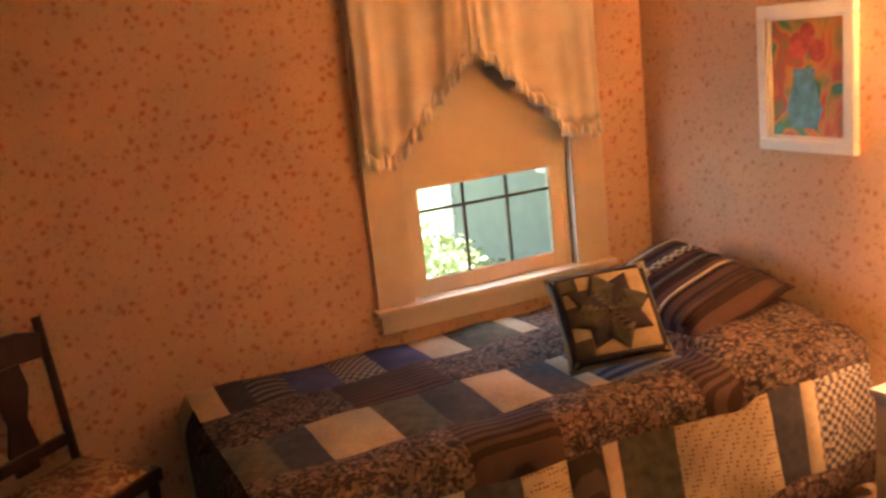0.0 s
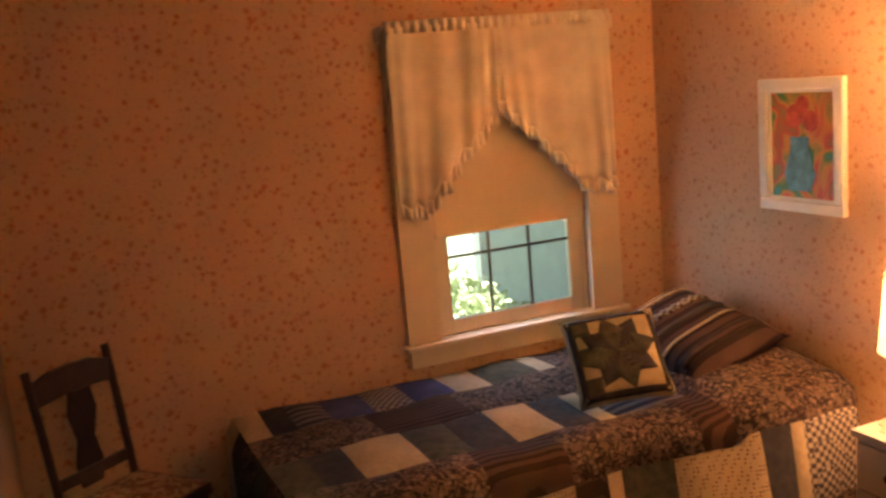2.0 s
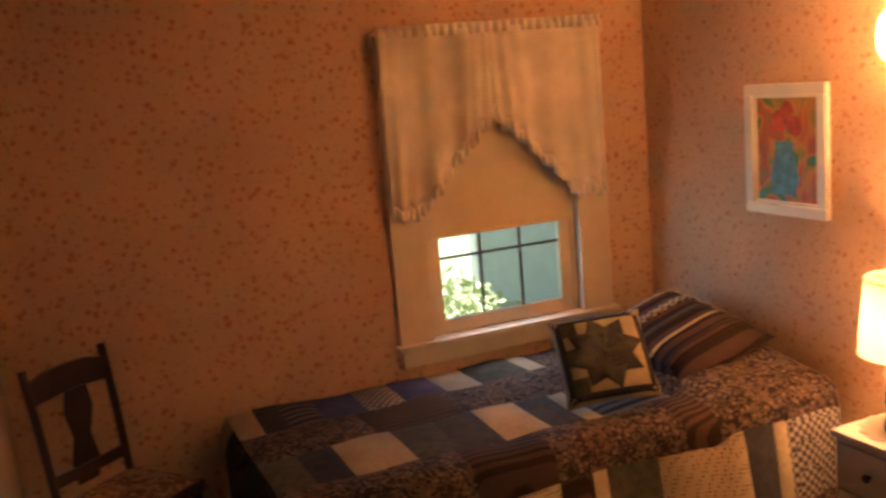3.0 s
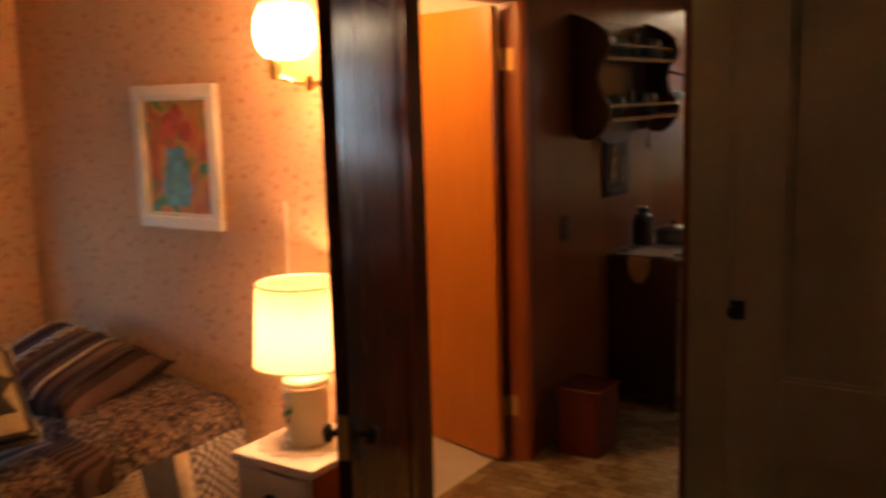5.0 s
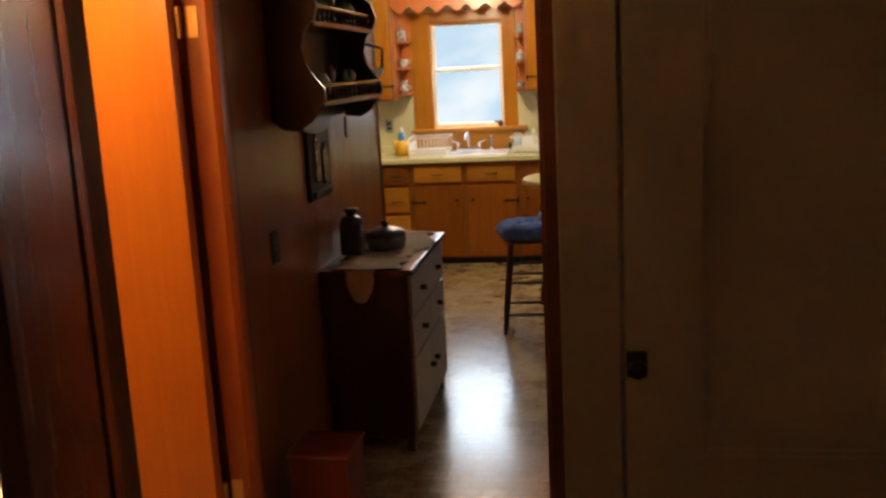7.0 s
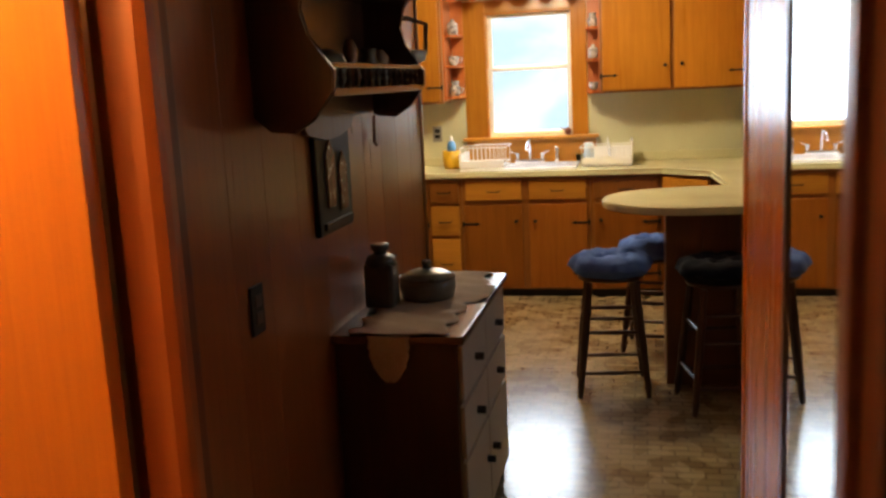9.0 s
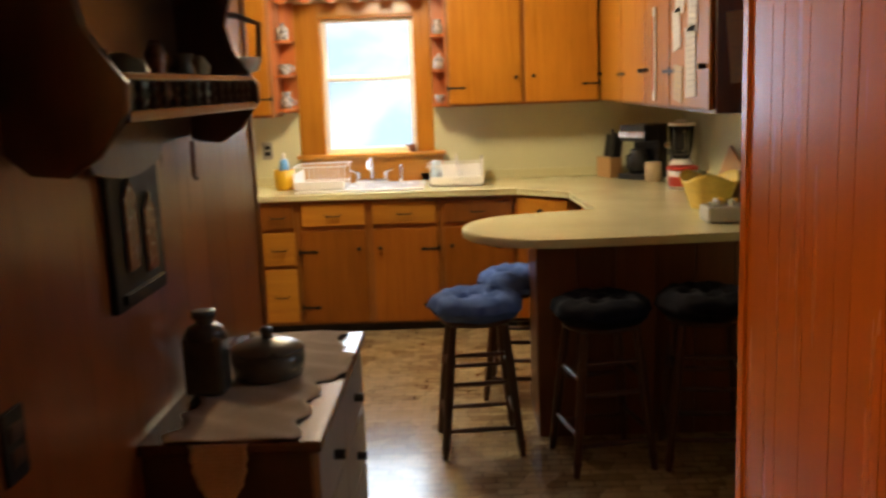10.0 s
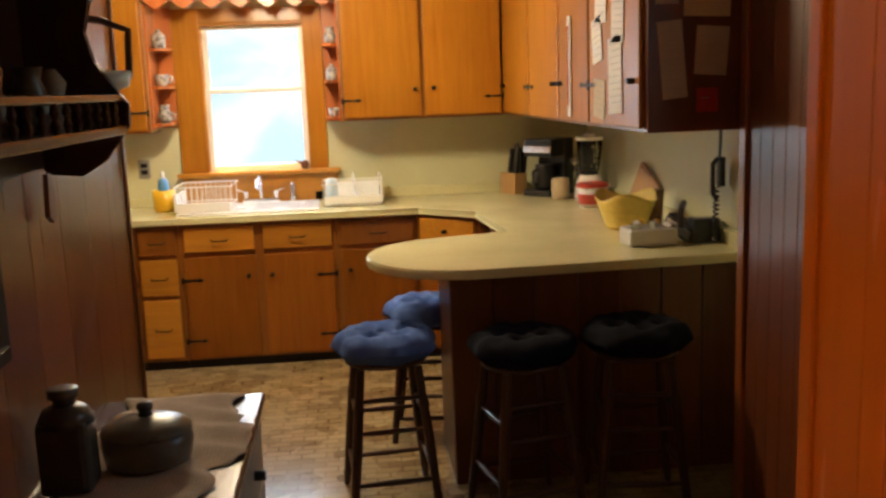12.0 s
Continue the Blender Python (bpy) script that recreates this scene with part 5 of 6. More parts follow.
def mug(x, y, z, s, kind, label):
    t = thing("china_" + kind, (x, y, z), label, kind, "china on the window shelves")
    if kind == "jug":
        prof = [(0.022, 0), (0.034, 0.02), (0.036, 0.045), (0.022, 0.075), (0.028, 0.095)]
    elif kind == "cup":
        prof = [(0.018, 0), (0.022, 0.006), (0.034, 0.03), (0.036, 0.06)]
    else:
        prof = [(0.026, 0), (0.033, 0.01), (0.034, 0.06), (0.030, 0.072), (0.012, 0.085), (0.014, 0.095), (0.004, 0.1)]
    part("body", lathe([(r * s, z + h * s) for r, h in prof], x, y, 16), M["china"], t, smooth=True)
    if kind != "jar":
        part("handle", tube([(x + 0.032 * s, y - 0.012, z + 0.055 * s), (x + 0.055 * s, y - 0.02, z + 0.045 * s), (x + 0.05 * s, y - 0.018, z + 0.022 * s), (x + 0.032 * s, y - 0.012, z + 0.018 * s)], 0.005 * s, 6), M["china"], t)


kinds = ["jug", "cup", "jar", "cup", "jar", "jug"]
for n, (x0, x1) in enumerate(((-0.443, -0.338), (0.558, 0.656))):
    t = thing("window_shelf", ((x0 + x1) / 2, 6.33, 1.35), "narrow red-amber whatnot shelf beside the window", "shelf", "window shelves")
    part("back", box(x0, x1, KY - 0.012, KY - 0.002, 1.355, 2.06), M["redpine"], t)
    side = x0 if n == 0 else x1
    part("side", box(side - (0.0 if n == 0 else 0.012), side + (0.012 if n == 0 else 0.0), 6.22, KY - 0.013, 1.355, 2.06), M["redpine"], t)
    for k, z in enumerate((1.37, 1.585, 1.80)):
        o = [(x0, KY - 0.014), (x0, 6.25), (x0 + (x1 - x0) * 0.5, 6.225), (x1, 6.27), (x1, KY - 0.014)]
        part("shelf_board", prism(o, "z", z, z + 0.014), M["redpine"], t)
        if n == 0:
            mug((x0 + x1) / 2 + 0.005, 6.33, z + 0.014, 1.15, kinds[k], "small flowered china piece on the window shelf")
        else:
            mug((x0 + x1) / 2, 6.31, z + 0.014, 1.0 if kinds[k + 3] != "cup" else 0.92, kinds[k + 3], "small white china piece on the window shelf")

# sink, tap and what stands round it
sk = thing("sink", (0.13, 6.15, CT), "white enamel double sink set in the worktop", "sink")
b = box(-0.30, 0.50, 5.93, 6.40, CT + 0.001, CT + 0.014, 0.005)
part("rim", b, M["porcelain"], sk)
# flat plates on the rim; the bowls' inner shade is given by this grey
M["basin"] = plain("shaded_basin", (0.55, 0.55, 0.54), 0.25)
for x0, x1 in ((-0.26, 0.08), (0.12, 0.46)):
    part("basin", box(x0, x1, 5.97, 6.30, CT + 0.0145, CT + 0.017, 0.001), M["basin"], sk)
tp = thing("kitchen_tap", (0.13, 6.36, CT + 0.014), "chrome kitchen tap with two handles", "tap")
part("bridge", box(0.03, 0.25, 6.34, 6.38, CT + 0.0145, CT + 0.04, 0.008), M["chrome"], tp)
part("spout", tube([(0.14, 6.36, CT + 0.04), (0.14, 6.35, CT + 0.13), (0.14, 6.31, CT + 0.17), (0.14, 6.22, CT + 0.16), (0.14, 6.17, CT + 0.12)], 0.011), M["chrome"], tp)
for x in (0.05, 0.23):
    h = part("handle", rod((x, 6.36, CT + 0.04), (x, 6.36, CT + 0.085), 0.012, 0.016), M["chrome"], tp)
    part("lever", rod((x, 6.36, CT + 0.08), (x + (0.05 if x > 0.1 else -0.05), 6.33, CT + 0.10), 0.006), M["chrome"], h)
sp2 = thing("spray_head", (0.33, 6.37, CT + 0.014), "chrome sink spray head", "sprayer")
part("nozzle", lathe([(0.014, CT + 0.0145), (0.016, CT + 0.04), (0.011, CT + 0.06), (0.018, CT + 0.11), (0.012, CT + 0.125)], 0.33, 6.37, 12), M["chrome"], sp2, smooth=True)


def rack(name, x0, x1, y0, y1, z0, h, label):
    t = thing(name, ((x0 + x1) / 2, (y0 + y1) / 2, z0), label, "dish rack")
    part("tray", box(x0, x1, y0, y1, z0, z0 + 0.012, 0.004), M["porcelain"], t)
    for z, g in ((z0 + 0.03, 0.0), (z0 + h, 0.012)):
        part("rim_wire", tube([(x0 - g, y0 - g, z), (x1 + g, y0 - g, z), (x1 + g, y1 + g, z), (x0 - g, y1 + g, z), (x0 - g, y0 - g, z)], 0.004, 6), M["porcelain"], t)
    n = int((x1 - x0) / 0.03)
    for i in range(n + 1):
        x = x0 + (x1 - x0) * i / n
        part("upright_wire", tube([(x, y0 - 0.01, z0 + h), (x, y0, z0 + 0.012), (x, y1, z0 + 0.012), (x, y1 + 0.01, z0 + h)], 0.0025, 5), M["porcelain"], t)
    return t


dk = rack("dish_rack", 0.53, 0.86, 6.05, 6.36, CT + 0.001, 0.13, "white coated wire dish rack beside the sink")
dk2 = rack("dish_rack", -0.30, 0.0, 6.0, 6.30, CT + 0.017, 0.14, "white wire drainer standing in the sink")
for t, x0, x1, y0, y1, h in ((dk, 0.855, 0.87, 6.03, 6.38, 0.15), (dk, 0.53, 0.855, 6.03, 6.045, 0.045), (dk, 0.53, 0.855, 6.365, 6.38, 0.10), (dk2, -0.315, -0.30, 5.99, 6.31, 0.10), (dk2, -0.30, 0.0, 5.985, 5.997, 0.05)):
    part("tray_side", box(x0, x1, y0, y1, CT + 0.018, CT + 0.018 + h, 0.004), M["porcelain"], t)
pt = thing("plate", (0.72, 6.2, CT + 0.02), "white plate standing in the dish rack", "plate")
part("dish", lathe([(0.03, 0), (0.085, 0.012), (0.09, 0.016), (0.03, 0.006)], 0, 0, 24, turn=pose(0.70, 6.21, CT + 0.105, 0, 80, 0)), M["porcelain"], pt, smooth=True)
cp = thing("tumbler", (0.56, 6.1, CT + 0.013), "pale blue plastic tumbler upside down in the rack", "cup")
M["pale_blue"] = plain("pale_blue_plastic", (0.55, 0.66, 0.72), 0.3, vary=0.04)
part("body", lathe([(0.038, CT + 0.03), (0.03, CT + 0.16), (0.028, CT + 0.162)], 0.575, 6.12, 16), M["pale_blue"], cp, smooth=True)
M["yellow"] = plain("yellow_plastic", (0.72, 0.42, 0.02), 0.3, vary=0.06)
M["blue_cap"] = plain("blue_soap_bottle", (0.10, 0.30, 0.62), 0.3, vary=0.06)
tb = thing("yellow_caddy", (-0.41, 6.25, CT), "yellow plastic sink caddy", "container")
part("tub", lathe([(0.055, CT + 0.001), (0.062, CT + 0.02), (0.068, CT + 0.13), (0.060, CT + 0.13), (0.054, CT + 0.03)], -0.41, 6.22, 20), M["yellow"], tb, smooth=True)
sbt = thing("soap_bottle", (-0.41, 6.22, CT + 0.03), "blue dish-soap bottle in the yellow caddy", "bottle")
part("body", lathe([(0.03, CT + 0.03), (0.032, CT + 0.16), (0.026, CT + 0.19), (0.012, CT + 0.20)], -0.41, 6.22, 16), M["blue_cap"], sbt, smooth=True)
part("cap", lathe([(0.012, CT + 0.20), (0.012, CT + 0.225), (0.006, CT + 0.24)], -0.41, 6.22, 12), M["porcelain"], sbt)
M["steelplate"] = plain("grey_outlet_plate", (0.30, 0.29, 0.25), 0.4)
ol = thing("outlet", (-0.56, KY, 1.08), "grey electric outlet plate on the backsplash", "outlet")
part("plate", box(-0.60, -0.53, KY - 0.008, KY - 0.001, 1.05, 1.165, 0.003), M["steelplate"], ol)
for z in (1.075, 1.115):
    part("socket", box(-0.585, -0.545, KY - 0.011, KY - 0.008, z, z + 0.028, 0.002), M["black_iron"], ol)
birdy = thing("wooden_bird", (0.40, 6.45, 1.07), "small brown carved bird on the window sill", "ornament")
part("body", lathe([(0.012, 1.071), (0.022, 1.08), (0.026, 1.10), (0.018, 1.118), (0.004, 1.125)], 0.41, 6.45, 12), M["redbrown"], birdy, smooth=True)
part("tail", prism([(0.385, 1.10), (0.35, 1.118), (0.352, 1.125), (0.39, 1.115)], "y", 6.442, 6.458), M["redbrown"], birdy)

# things along the side wall, on the worktop
M["black_plastic"] = plain("black_plastic", (0.018, 0.018, 0.02), 0.3, vary=0.1, bump=0.02)
M["blockwood"] = wood("knife_block_wood", (0.35, 0.19, 0.07), (0.52, 0.31, 0.13), 0.45)
kb = thing("knife_block", (1.74, 6.32, CT), "wooden knife block full of black-handled knives", "knife block")
KB = pose(1.72, 6.30, CT + 0.001, 0, 0, 25)
part("block", box(-0.045, 0.045, -0.08, 0.08, 0, 0.13, 0.005, turn=KB), M["blockwood"], kb)
for i in range(6):
    a, b2 = -0.03 + 0.03 * (i % 3), -0.03 + 0.06 * (i // 3)
    part("knife_handle", box(a - 0.009, a + 0.009, b2 - 0.012, b2 + 0.012, 0.13, 0.31 - 0.03 * (i % 2), 0.004, turn=KB @ pose(0, 0, 0, 14, 0, 0)), M["black_plastic"], kb)
kb.location += Vector((-0.03, 0.02, 0))
cm = thing("coffee_maker", (1.82, 6.05, CT), "black drip coffee maker with a glass pot", "coffee maker")
CMm = pose(1.80, 5.95, CT + 0.001, 0, 0, -50)
part("base", box(-0.10, 0.10, -0.12, 0.12, 0, 0.035, 0.006, turn=CMm), M["black_plastic"], cm)
part("tower", box(-0.10, 0.10, 0.03, 0.12, 0.035, 0.34, 0.008, turn=CMm), M["black_plastic"], cm)
part("brew_head", box(-0.10, 0.10, -0.11, 0.03, 0.235, 0.34, 0.012, turn=CMm), M["black_plastic"], cm)
part("chrome_band", box(-0.102, 0.102, -0.114, -0.108, 0.26, 0.30, 0.002, turn=CMm), M["chrome"], cm)
pot = part("pot", lathe([(0.055, 0.038), (0.072, 0.06), (0.07, 0.13), (0.05, 0.17), (0.056, 0.185)], 0, -0.04, 20, turn=CMm), M["black_plastic"], cm, smooth=True)
part("pot_handle", tube([CMm @ Vector(p) for p in ((0.0, -0.11, 0.16), (0, -0.15, 0.15), (0, -0.15, 0.08), (0, -0.112, 0.07))], 0.009), M["black_plastic"], pot)
cm.location += Vector((0.08, 0.22, 0))
co = thing("can_opener", (1.87, 5.6, CT), "black electric can opener", "appliance")
part("body", box(1.82, 1.92, 5.52, 5.64, CT + 0.001, CT + 0.25, 0.015), M["black_plastic"], co)
part("lever", box(1.78, 1.83, 5.55, 5.60, CT + 0.20, CT + 0.235, 0.006), M["chrome"], co)
part("magnet", rod((1.82, 5.60, CT + 0.17), (1.80, 5.60, CT + 0.17), 0.018), M["chrome"], co)
co.location += Vector((0.2, 0.42, 0))
can = thing("canister", (1.80, 5.5, CT), "tan ceramic canister on the worktop", "canister")
M["tanclay"] = plain("tan_glaze", (0.52, 0.40, 0.24), 0.35)
part("pot", lathe([(0.045, CT + 0.001), (0.052, CT + 0.01), (0.052, CT + 0.115), (0.046, CT + 0.12)], 1.76, 5.56, 20), M["tanclay"], can, smooth=True)
can.location += Vector((0.14, 0.38, 0))
bl = thing("blender", (1.82, 5.25, CT), "white blender with a glass jar", "blender")
part("base", lathe([(0.085, CT + 0.001), (0.088, CT + 0.03), (0.075, CT + 0.11), (0.055, CT + 0.145)], 1.82, 5.26, 20), M["porcelain"], bl, smooth=True)
M["clear"] = glass()
jar = part("jar", lathe([(0.045, CT + 0.146), (0.06, CT + 0.20), (0.075, CT + 0.34), (0.07, CT + 0.34), (0.05, CT + 0.17)], 1.82, 5.26, 20), M["clear"], bl, smooth=True)
part("jar_handle", tube([(1.82, 5.185, CT + 0.31), (1.82, 5.135, CT + 0.30), (1.82, 5.14, CT + 0.21), (1.82, 5.20, CT + 0.20)], 0.009), M["clear"], jar)
part("lid", lathe([(0.078, CT + 0.341), (0.078, CT + 0.36), (0.03, CT + 0.365), (0.03, CT + 0.38)], 1.82, 5.26, 20), M["porcelain"], bl)
bl.location += Vector((0.22, 0.55, 0))
rt = thing("food_tub", (1.8, 4.9, CT), "white and red plastic food tub with a red lid", "tub")
M["red"] = plain("red_plastic", (0.50, 0.06, 0.04), 0.35)
part("tub", lathe([(0.07, CT + 0.001), (0.085, CT + 0.11)], 1.82, 4.97, 20), M["porcelain"], rt, smooth=True)
part("label_band", lathe([(0.0745, CT + 0.02), (0.0835, CT + 0.075), (0.075, CT + 0.075), (0.07, CT + 0.02)], 1.82, 4.97, 20), M["red"], rt)
part("lid", lathe([(0.09, CT + 0.111), (0.09, CT + 0.125), (0.08, CT + 0.13)], 1.82, 4.97, 20), M["red"], rt)
rt.location += Vector((0.16, 0.55, 0))
cb = thing("cutting_board", (1.95, 4.95, CT), "wooden cutting board leaning on the backsplash", "cutting board")
part("board", box(-0.012, 0.008, -0.14, 0.14, 0, 0.22, 0.006, turn=pose(1.93, 4.86, CT + 0.002, 22, 12, 6)), M["blockwood"], cb)
M["yellow_cloth"] = plain("yellow_woven_plastic", (0.70, 0.52, 0.10), 0.5, vary=0.12, scale=40, bump=0.3)
cb.location += Vector((0.2, 0.35, 0))
yb = thing("yellow_basket", (1.82, 4.5, CT), "yellow bowl-shaped basket with a wavy rim", "basket")
def basket(u, v):
    a = 2 * math.pi * u
    r = (0.085 + 0.05 * v) * (1 + 0.03 * math.sin(5 * a))
    return (1.80 + r * math.cos(a), 4.60 + r * 1.25 * math.sin(a), CT + 0.003 + 0.15 * v + 0.02 * v * math.sin(3 * a + 1))


part("bowl", sheet(basket, 40, 8, 0.004), M["yellow_cloth"], yb, smooth=True)
part("base", lathe([(0.086, CT + 0.001), (0.088, CT + 0.006)], 1.80, 4.60, 20), M["yellow_cloth"], yb)
yb.location += Vector((0.13, 0.14, 0))
pn = thing("copper_mug", (1.93, 4.55, CT), "tall copper-brown mug with a handle", "mug")
M["copper"] = plain("dull_copper", (0.30, 0.16, 0.07), 0.35, 0.6)
part("body", lathe([(0.04, CT + 0.001), (0.045, CT + 0.16), (0.04, CT + 0.162)], 1.93, 4.47, 16), M["copper"], pn, smooth=True)
part("handle", tube([(1.93, 4.43, CT + 0.13), (1.92, 4.385, CT + 0.12), (1.92, 4.385, CT + 0.06), (1.93, 4.43, CT + 0.04)], 0.007), M["copper"], pn)
pn.location += Vector((0.16, 0.36, 0))
pb = thing("plastic_tub", (1.82, 4.25, CT), "clear plastic tub full of small kitchen oddments", "tub")
M["milky"] = plain("milky_plastic", (0.60, 0.60, 0.58), 0.2, vary=0.04, bump=0)
part("tub", box(1.70, 1.90, 4.17, 4.33, CT + 0.001, CT + 0.07, 0.012), M["milky"], pb)
for i in range(7):
    part("oddment", box(-0.02, 0.02, -0.012, 0.012, -0.008, 0.012, 0.004, turn=pose(1.73 + 0.024 * i, 4.21 + 0.035 * (i % 3), CT + 0.078 + 0.004 * (i % 2), 20 * i, 33 * i, 50 * i)), M[("chrome", "porcelain", "yellow")[i % 3]], pb)
pb.location += Vector((0.09, 0.05, 0))
mx = thing("hand_mixer", (1.9, 4.2, CT), "black and chrome hand mixer lying on the worktop", "mixer")
part("body", box(-0.035, 0.035, -0.09, 0.09, 0, 0.075, 0.02, turn=pose(1.93, 4.17, CT + 0.012, 24, 0, 30)), M["black_plastic"], mx)
part("chrome_nose", box(-0.036, -0.033, -0.06, 0.07, 0.02, 0.06, 0.001, turn=pose(1.93, 4.17, CT + 0.012, 24, 0, 30)), M["chrome"], mx)
part("grip", tube([(1.90, 4.10, CT + 0.06), (1.905, 4.11, CT + 0.135), (1.95, 4.20, CT + 0.15), (1.955, 4.235, CT + 0.12)], 0.013), M["black_plastic"], mx)
mx.location += Vector((0.12, 0.18, 0))
ts = thing("toaster", (1.93, 4.07, CT), "low black toaster box by the wall", "toaster")
part("body", box(1.845, 1.955, 4.02, 4.11, CT + 0.001, CT + 0.10, 0.012), M["black_plastic"], ts)
part("slot", box(1.865, 1.935, 4.055, 4.075, CT + 0.0995, CT + 0.102), M["chrome"], ts)
ts.location += Vector((0.22, 0.22, 0))
ph = thing("wall_phone", (2.17, 4.23, 1.05), "dark wall telephone with a coiled hanging cord", "telephone")
part("body", box(2.15, 2.178, 4.205, 4.245, 1.10, 1.22, 0.008), M["black_plastic"], ph)
part("handset", tube([(2.145, 4.21, 1.215), (2.125, 4.21, 1.195), (2.125, 4.21, 1.075), (2.145, 4.21, 1.055)], 0.010), M["black_plastic"], ph)
part("cord", tube([(2.14 + 0.012 * math.cos(i * 0.9), 4.21 + 0.012 * math.sin(i * 0.9), 1.10 - 0.0026 * i) for i in range(84)], 0.0035, 5), M["black_plastic"], ph)
part("cord", tube([(2.16, 4.23, 1.215), (2.165, 4.232, 1.29), (2.16, 4.228, 1.362)], 0.006, 6), M["black_plastic"], ph)

# bar stools
M["denim"] = fabric("blue_tufted_cloth", (0.065, 0.13, 0.40), (0.12, 0.22, 0.56), "plain", 18)


def stool(cx, cy, turn, H=1.0):
    s = thing("bar_stool", (cx, cy, 0), "brown turned-leg wooden bar stool", "stool", "stools at the peninsula")
    R = Matrix.Translation((cx, cy, 0)) @ Matrix.Rotation(radians(turn), 4, "Z") @ Matrix.Diagonal((1, 1, H, 1))
    t0, t1 = 0.105, 0.158

    def leg_at(sx, sy, z):
        k = t1 + (t0 - t1) * z / 0.60
        return R @ Vector((sx * k, sy * k, z))
    for sx, sy in ((1, 1), (1, -1), (-1, -1), (-1, 1)):
        part("leg", rod(leg_at(sx, sy, 0), leg_at(sx, sy, 0.60), 0.016, rings=[(0, 0.012), (0.06, 0.014), (0.1, 0.018), (0.13, 0.015), (0.45, 0.019), (0.7, 0.018), (0.74, 0.021), (0.78, 0.017), (1, 0.015)]), M["stoolwood"], s)
    for a, b, zs in (((1, 1), (1, -1), (0.17, 0.40)), ((-1, -1), (-1, 1), (0.17, 0.40)), ((1, -1), (-1, -1), (0.13, 0.34, 0.47)), ((-1, 1), (1, 1), (0.13, 0.34))):
        for z in zs:
            part("rung", rod(leg_at(*a, z), leg_at(*b, z), 0.009, rings=[(0, 0.007), (0.5, 0.011), (1, 0.007)]), M["stoolwood"], s)
    part("seat", lathe([(0.13, 0.598), (0.152, 0.604), (0.155, 0.618), (0.145, 0.626)], 0, 0, 24, turn=R), M["stoolwood"], s, smooth=True)
    return s


def tufted(cx, cy, turn, H, material):
    c = thing("stool_cushion", (cx, cy, 0.627), "round tufted blue chair pad on a bar stool" if material == "denim" else "round tufted navy chair pad on a bar stool, colour darkened for shade", "cushion", "stool cushions")
    R = Matrix.Translation((cx, cy, 0.626 * H + 0.037)) @ Matrix.Rotation(radians(turn), 4, "Z")
    buttons = [(0, 0)] + [(0.082 * math.cos(a * math.pi / 2.5), 0.082 * math.sin(a * math.pi / 2.5)) for a in range(5)]

    def pad(u, v, side):
        a = 2 * math.pi * u
        r = 0.195 * v * (1 + 0.05 * math.sin(7 * a + cx * 9) * v)
        x, y = r * math.cos(a), r * math.sin(a)
        h = 0.062 * max(0.0, 1 - v ** 5) ** 0.5
        for bx, by in buttons:
            h -= 0.042 * math.exp(-((x - bx) ** 2 + (y - by) ** 2) / 0.0007) * (1 if side > 0 else 0)
        h += 0.014 * noise.noise(Vector((x * 22 + cx, y * 22, side)))
        return R @ Vector((x, y, max(side * h, -0.036) if side < 0 else h))
    bm = sheet(lambda u, v: pad(u, v, 1), 48, 18)
    bm = join(bm, sheet(lambda u, v: pad(u, v, -1), 48, 6))
    bmesh.ops.remove_doubles(bm, verts=bm.verts, dist=0.0006)
    part("pad", bm, M[material], c, smooth=True)
    for bx, by in buttons:
        part("button", lathe([(0.008, 0.022), (0.009, 0.026), (0.004, 0.030)], bx, by, 8, turn=R), M[material], c)


# navy taken nearly to black: the shade before the peninsula is in this colour
M["navy_pad_shaded"] = fabric("navy_cloth_shaded", (0.004, 0.005, 0.010), (0.008, 0.010, 0.020), "plain", 18)
for cx, cy, a, H, mt in ((0.785, 3.99, 5, 0.90, "denim"), (1.0, 4.66, -8, 0.83, "denim"), (1.27, 3.80, 12, 0.92, "navy_pad_shaded"), (1.68, 3.80, -6, 0.94, "navy_pad_shaded")):
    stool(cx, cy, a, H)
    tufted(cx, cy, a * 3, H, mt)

# ---- outside the windows ----
def grass():
    k = Mat("lawn", 0.9)
    c = k.ramp(k.noise(3.0, 5), [(0.3, (0.24, 0.29, 0.16)), (0.7, (0.34, 0.39, 0.25))])
    return k.color(c).bump(k.noise(60), 0.5, 0.03).m


M["grass"] = grass()
g = bmesh.new()
bmesh.ops.create_grid(g, x_segments=2, y_segments=2, size=400)
bmesh.ops.translate(g, vec=(0, 0, -0.5), verts=g.verts)
solid("ground", g, M["grass"], "sunlit lawn round the house", "ground", "structure")
M["siding"] = plain("grey_green_siding", (0.30, 0.33, 0.28), 0.7, vary=0.1)
M["road"] = plain("pale_asphalt", (0.20, 0.21, 0.22), 0.8)
solid("road", box(-19, -12, -60, 60, -0.499, -0.47), M["road"], "grey asphalt street beyond the lawn", "road", "structure")
hs = thing("house_wing", (-3.5, 2.2, -0.5), "grey-green clapboard house wing with a white-trimmed window", "house")
part("wall", box(-5.2, -1.78, 0.74, 4.0, -0.5, 2.5), M["siding"], hs)
for k in range(20):
    z = -0.5 + k * 0.15
    part("clapboard", prism([(0.74, z), (0.705, z), (0.727, z + 0.15), (0.74, z + 0.15)], "x", -5.215, -1.78), M["siding"], hs)
part("corner_board", box(-5.24, -5.10, 0.695, 0.76, -0.5, 2.5, 0.004), M["white"], hs)
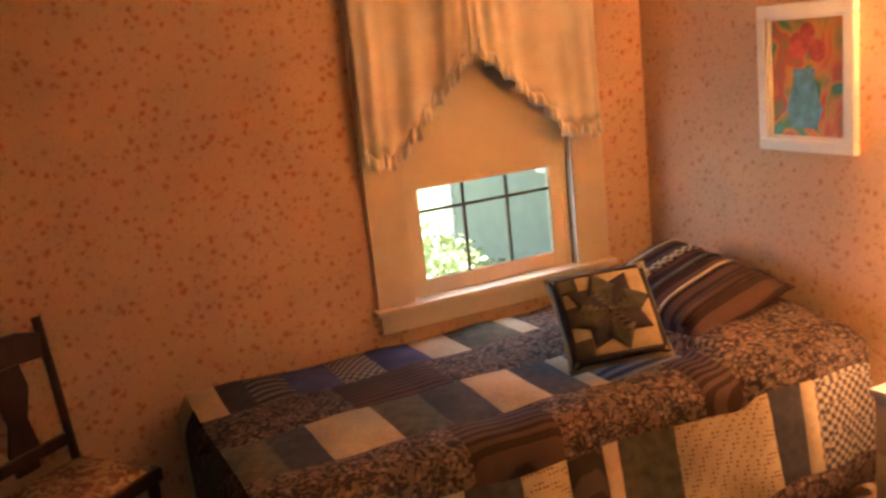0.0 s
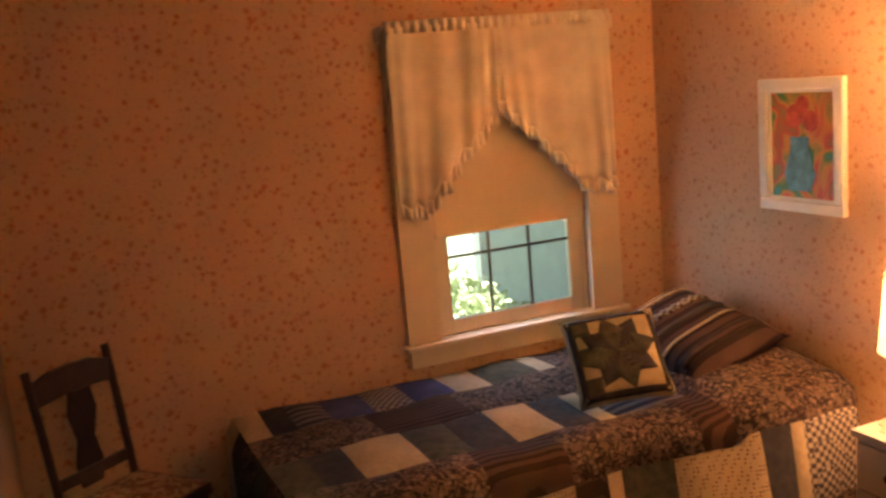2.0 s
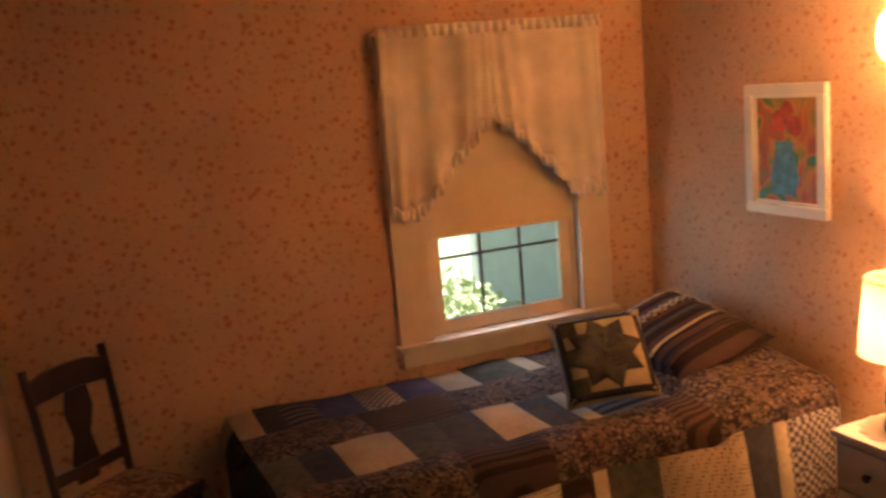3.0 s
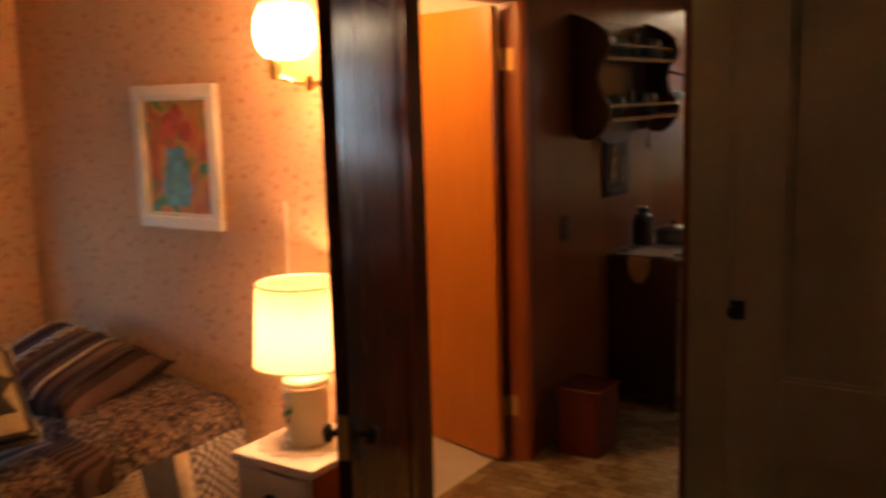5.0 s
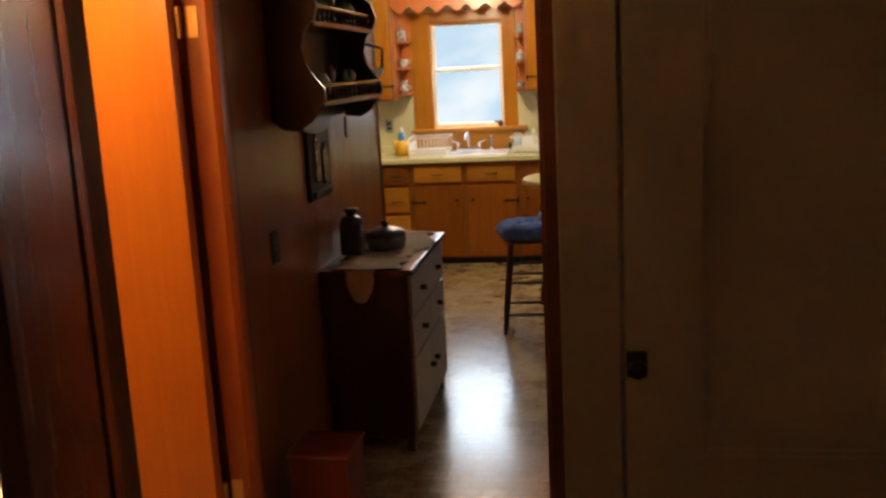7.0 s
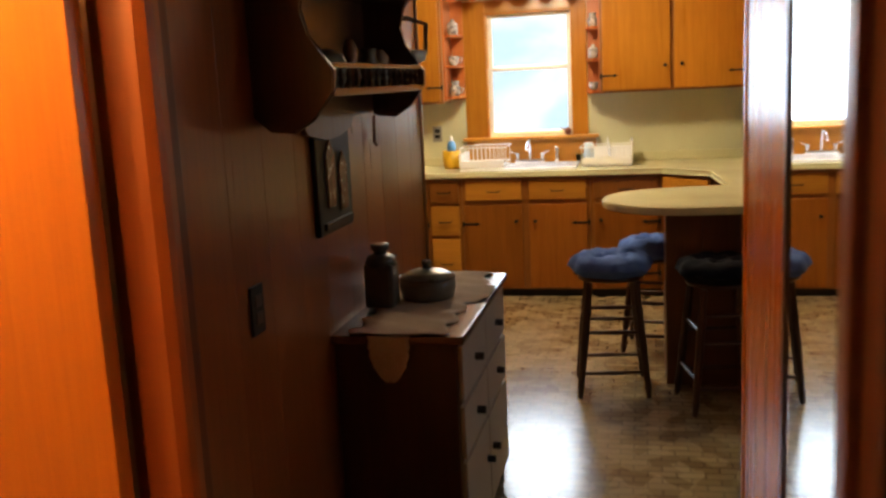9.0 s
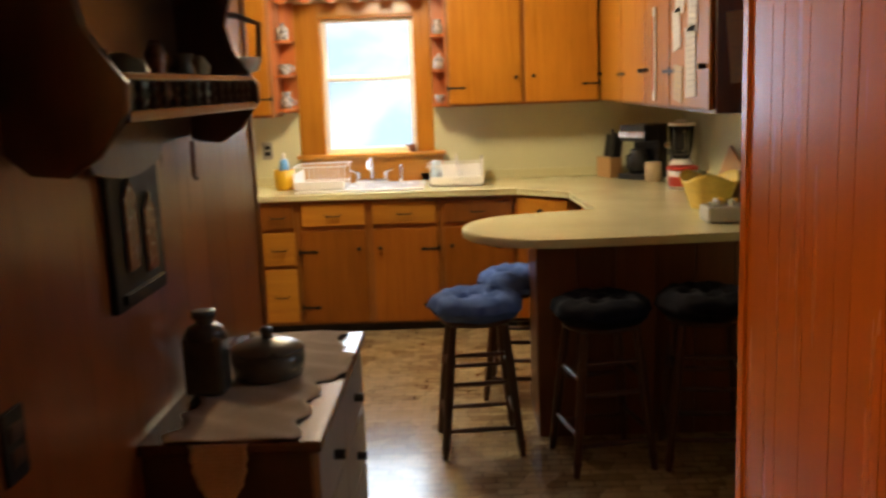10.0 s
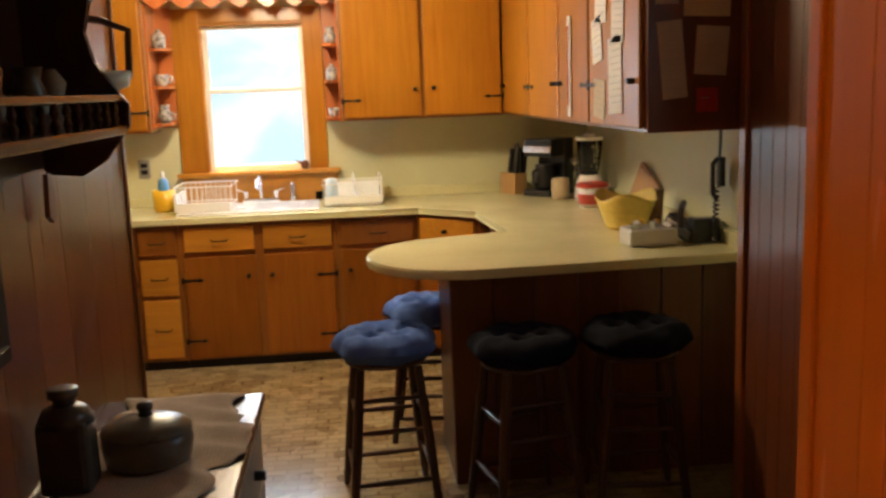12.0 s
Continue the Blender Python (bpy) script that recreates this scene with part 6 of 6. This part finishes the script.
part("roof", prism([(0.45, 2.45), (2.4, 3.3), (4.2, 2.45), (4.2, 2.55), (2.4, 3.4), (0.45, 2.55)], "x", -5.4, -1.78), M["siding"], hs)
wn = part("window", box(-3.7, -2.95, 0.68, 0.72, 0.72, 1.9, 0.01), M["white"], hs)
part("pane", box(-3.62, -3.03, 0.672, 0.681, 0.80, 1.82), M["glass"], wn)


def bush(cx, cy, r, n, seed):
    t = thing("shrub", (cx, cy, -0.5), "sunlit leafy green shrub outside the window", "shrub")
    rnd = random.Random(seed)
    for k in range(7):
        a = k * 2.4
        part("stem", rod((cx, cy, -0.5), (cx + 0.5 * r * math.cos(a), cy + 0.5 * r * math.sin(a), -0.5 + r), 0.014, 0.005, 6), M["stoolwood"], t)
    verts, faces = [], []
    for i in range(n):
        d = Vector((rnd.gauss(0, 1), rnd.gauss(0, 1), rnd.gauss(0.25, 0.8))).normalized()
        p = Vector((cx, cy, -0.5 + r * 0.85)) + d * r * (0.55 + 0.5 * rnd.random()) * (1 + 0.25 * noise.noise(d * 3))
        if p.z < -0.48:
            continue
        q = Euler((rnd.random() * 6, rnd.random() * 6, rnd.random() * 6)).to_matrix()
        s = 0.025 + 0.025 * rnd.random()
        b = len(verts)
        for v in ((-s, 0, 0), (0, -0.45 * s, 0.1 * s), (s, 0, 0), (0, 0.45 * s, 0.1 * s)):
            verts.append(p + q @ Vector(v))
        faces.append((b, b + 1, b + 2, b + 3))
    me = bpy.data.meshes.new("leaves")
    me.from_pydata(verts, [], faces)
    me.materials.append(M["leaf"])
    ob = new("leaves", me)
    ob.parent = t
    ob.matrix_parent_inverse = Matrix.Translation(t.location).inverted()
    tagged(ob, kind="stuff")


M["leaf"] = plain("sunlit_leaf", (0.46, 0.54, 0.31), 0.4, vary=0.5, scale=6)
bush(-3.3, -0.40, 0.56, 5800, 3)
bush(-3.5, -1.1, 0.53, 4400, 5)
bush(-2.75, -0.64, 0.47, 4800, 8)


def haze():
    k = Mat("bright_distance", 1.0)
    c = k.ramp(k.noise(0.22, 4, (1, 1, 1.6), 0.5), [(0.36, (0.56, 0.73, 0.87)), (0.58, (1.0, 1.0, 1.0))])
    em = k.node("ShaderNodeEmission", Strength=0.345)
    k.link(c, em.inputs["Color"])
    k.link(em.outputs[0], k.t.nodes["Material Output"].inputs["Surface"])
    return k.m


solid("backdrop", box(-16, 16, 26, 26.1, -0.5, 14), haze(), "pale bright sky and haze behind the kitchen window", "backdrop", "structure")
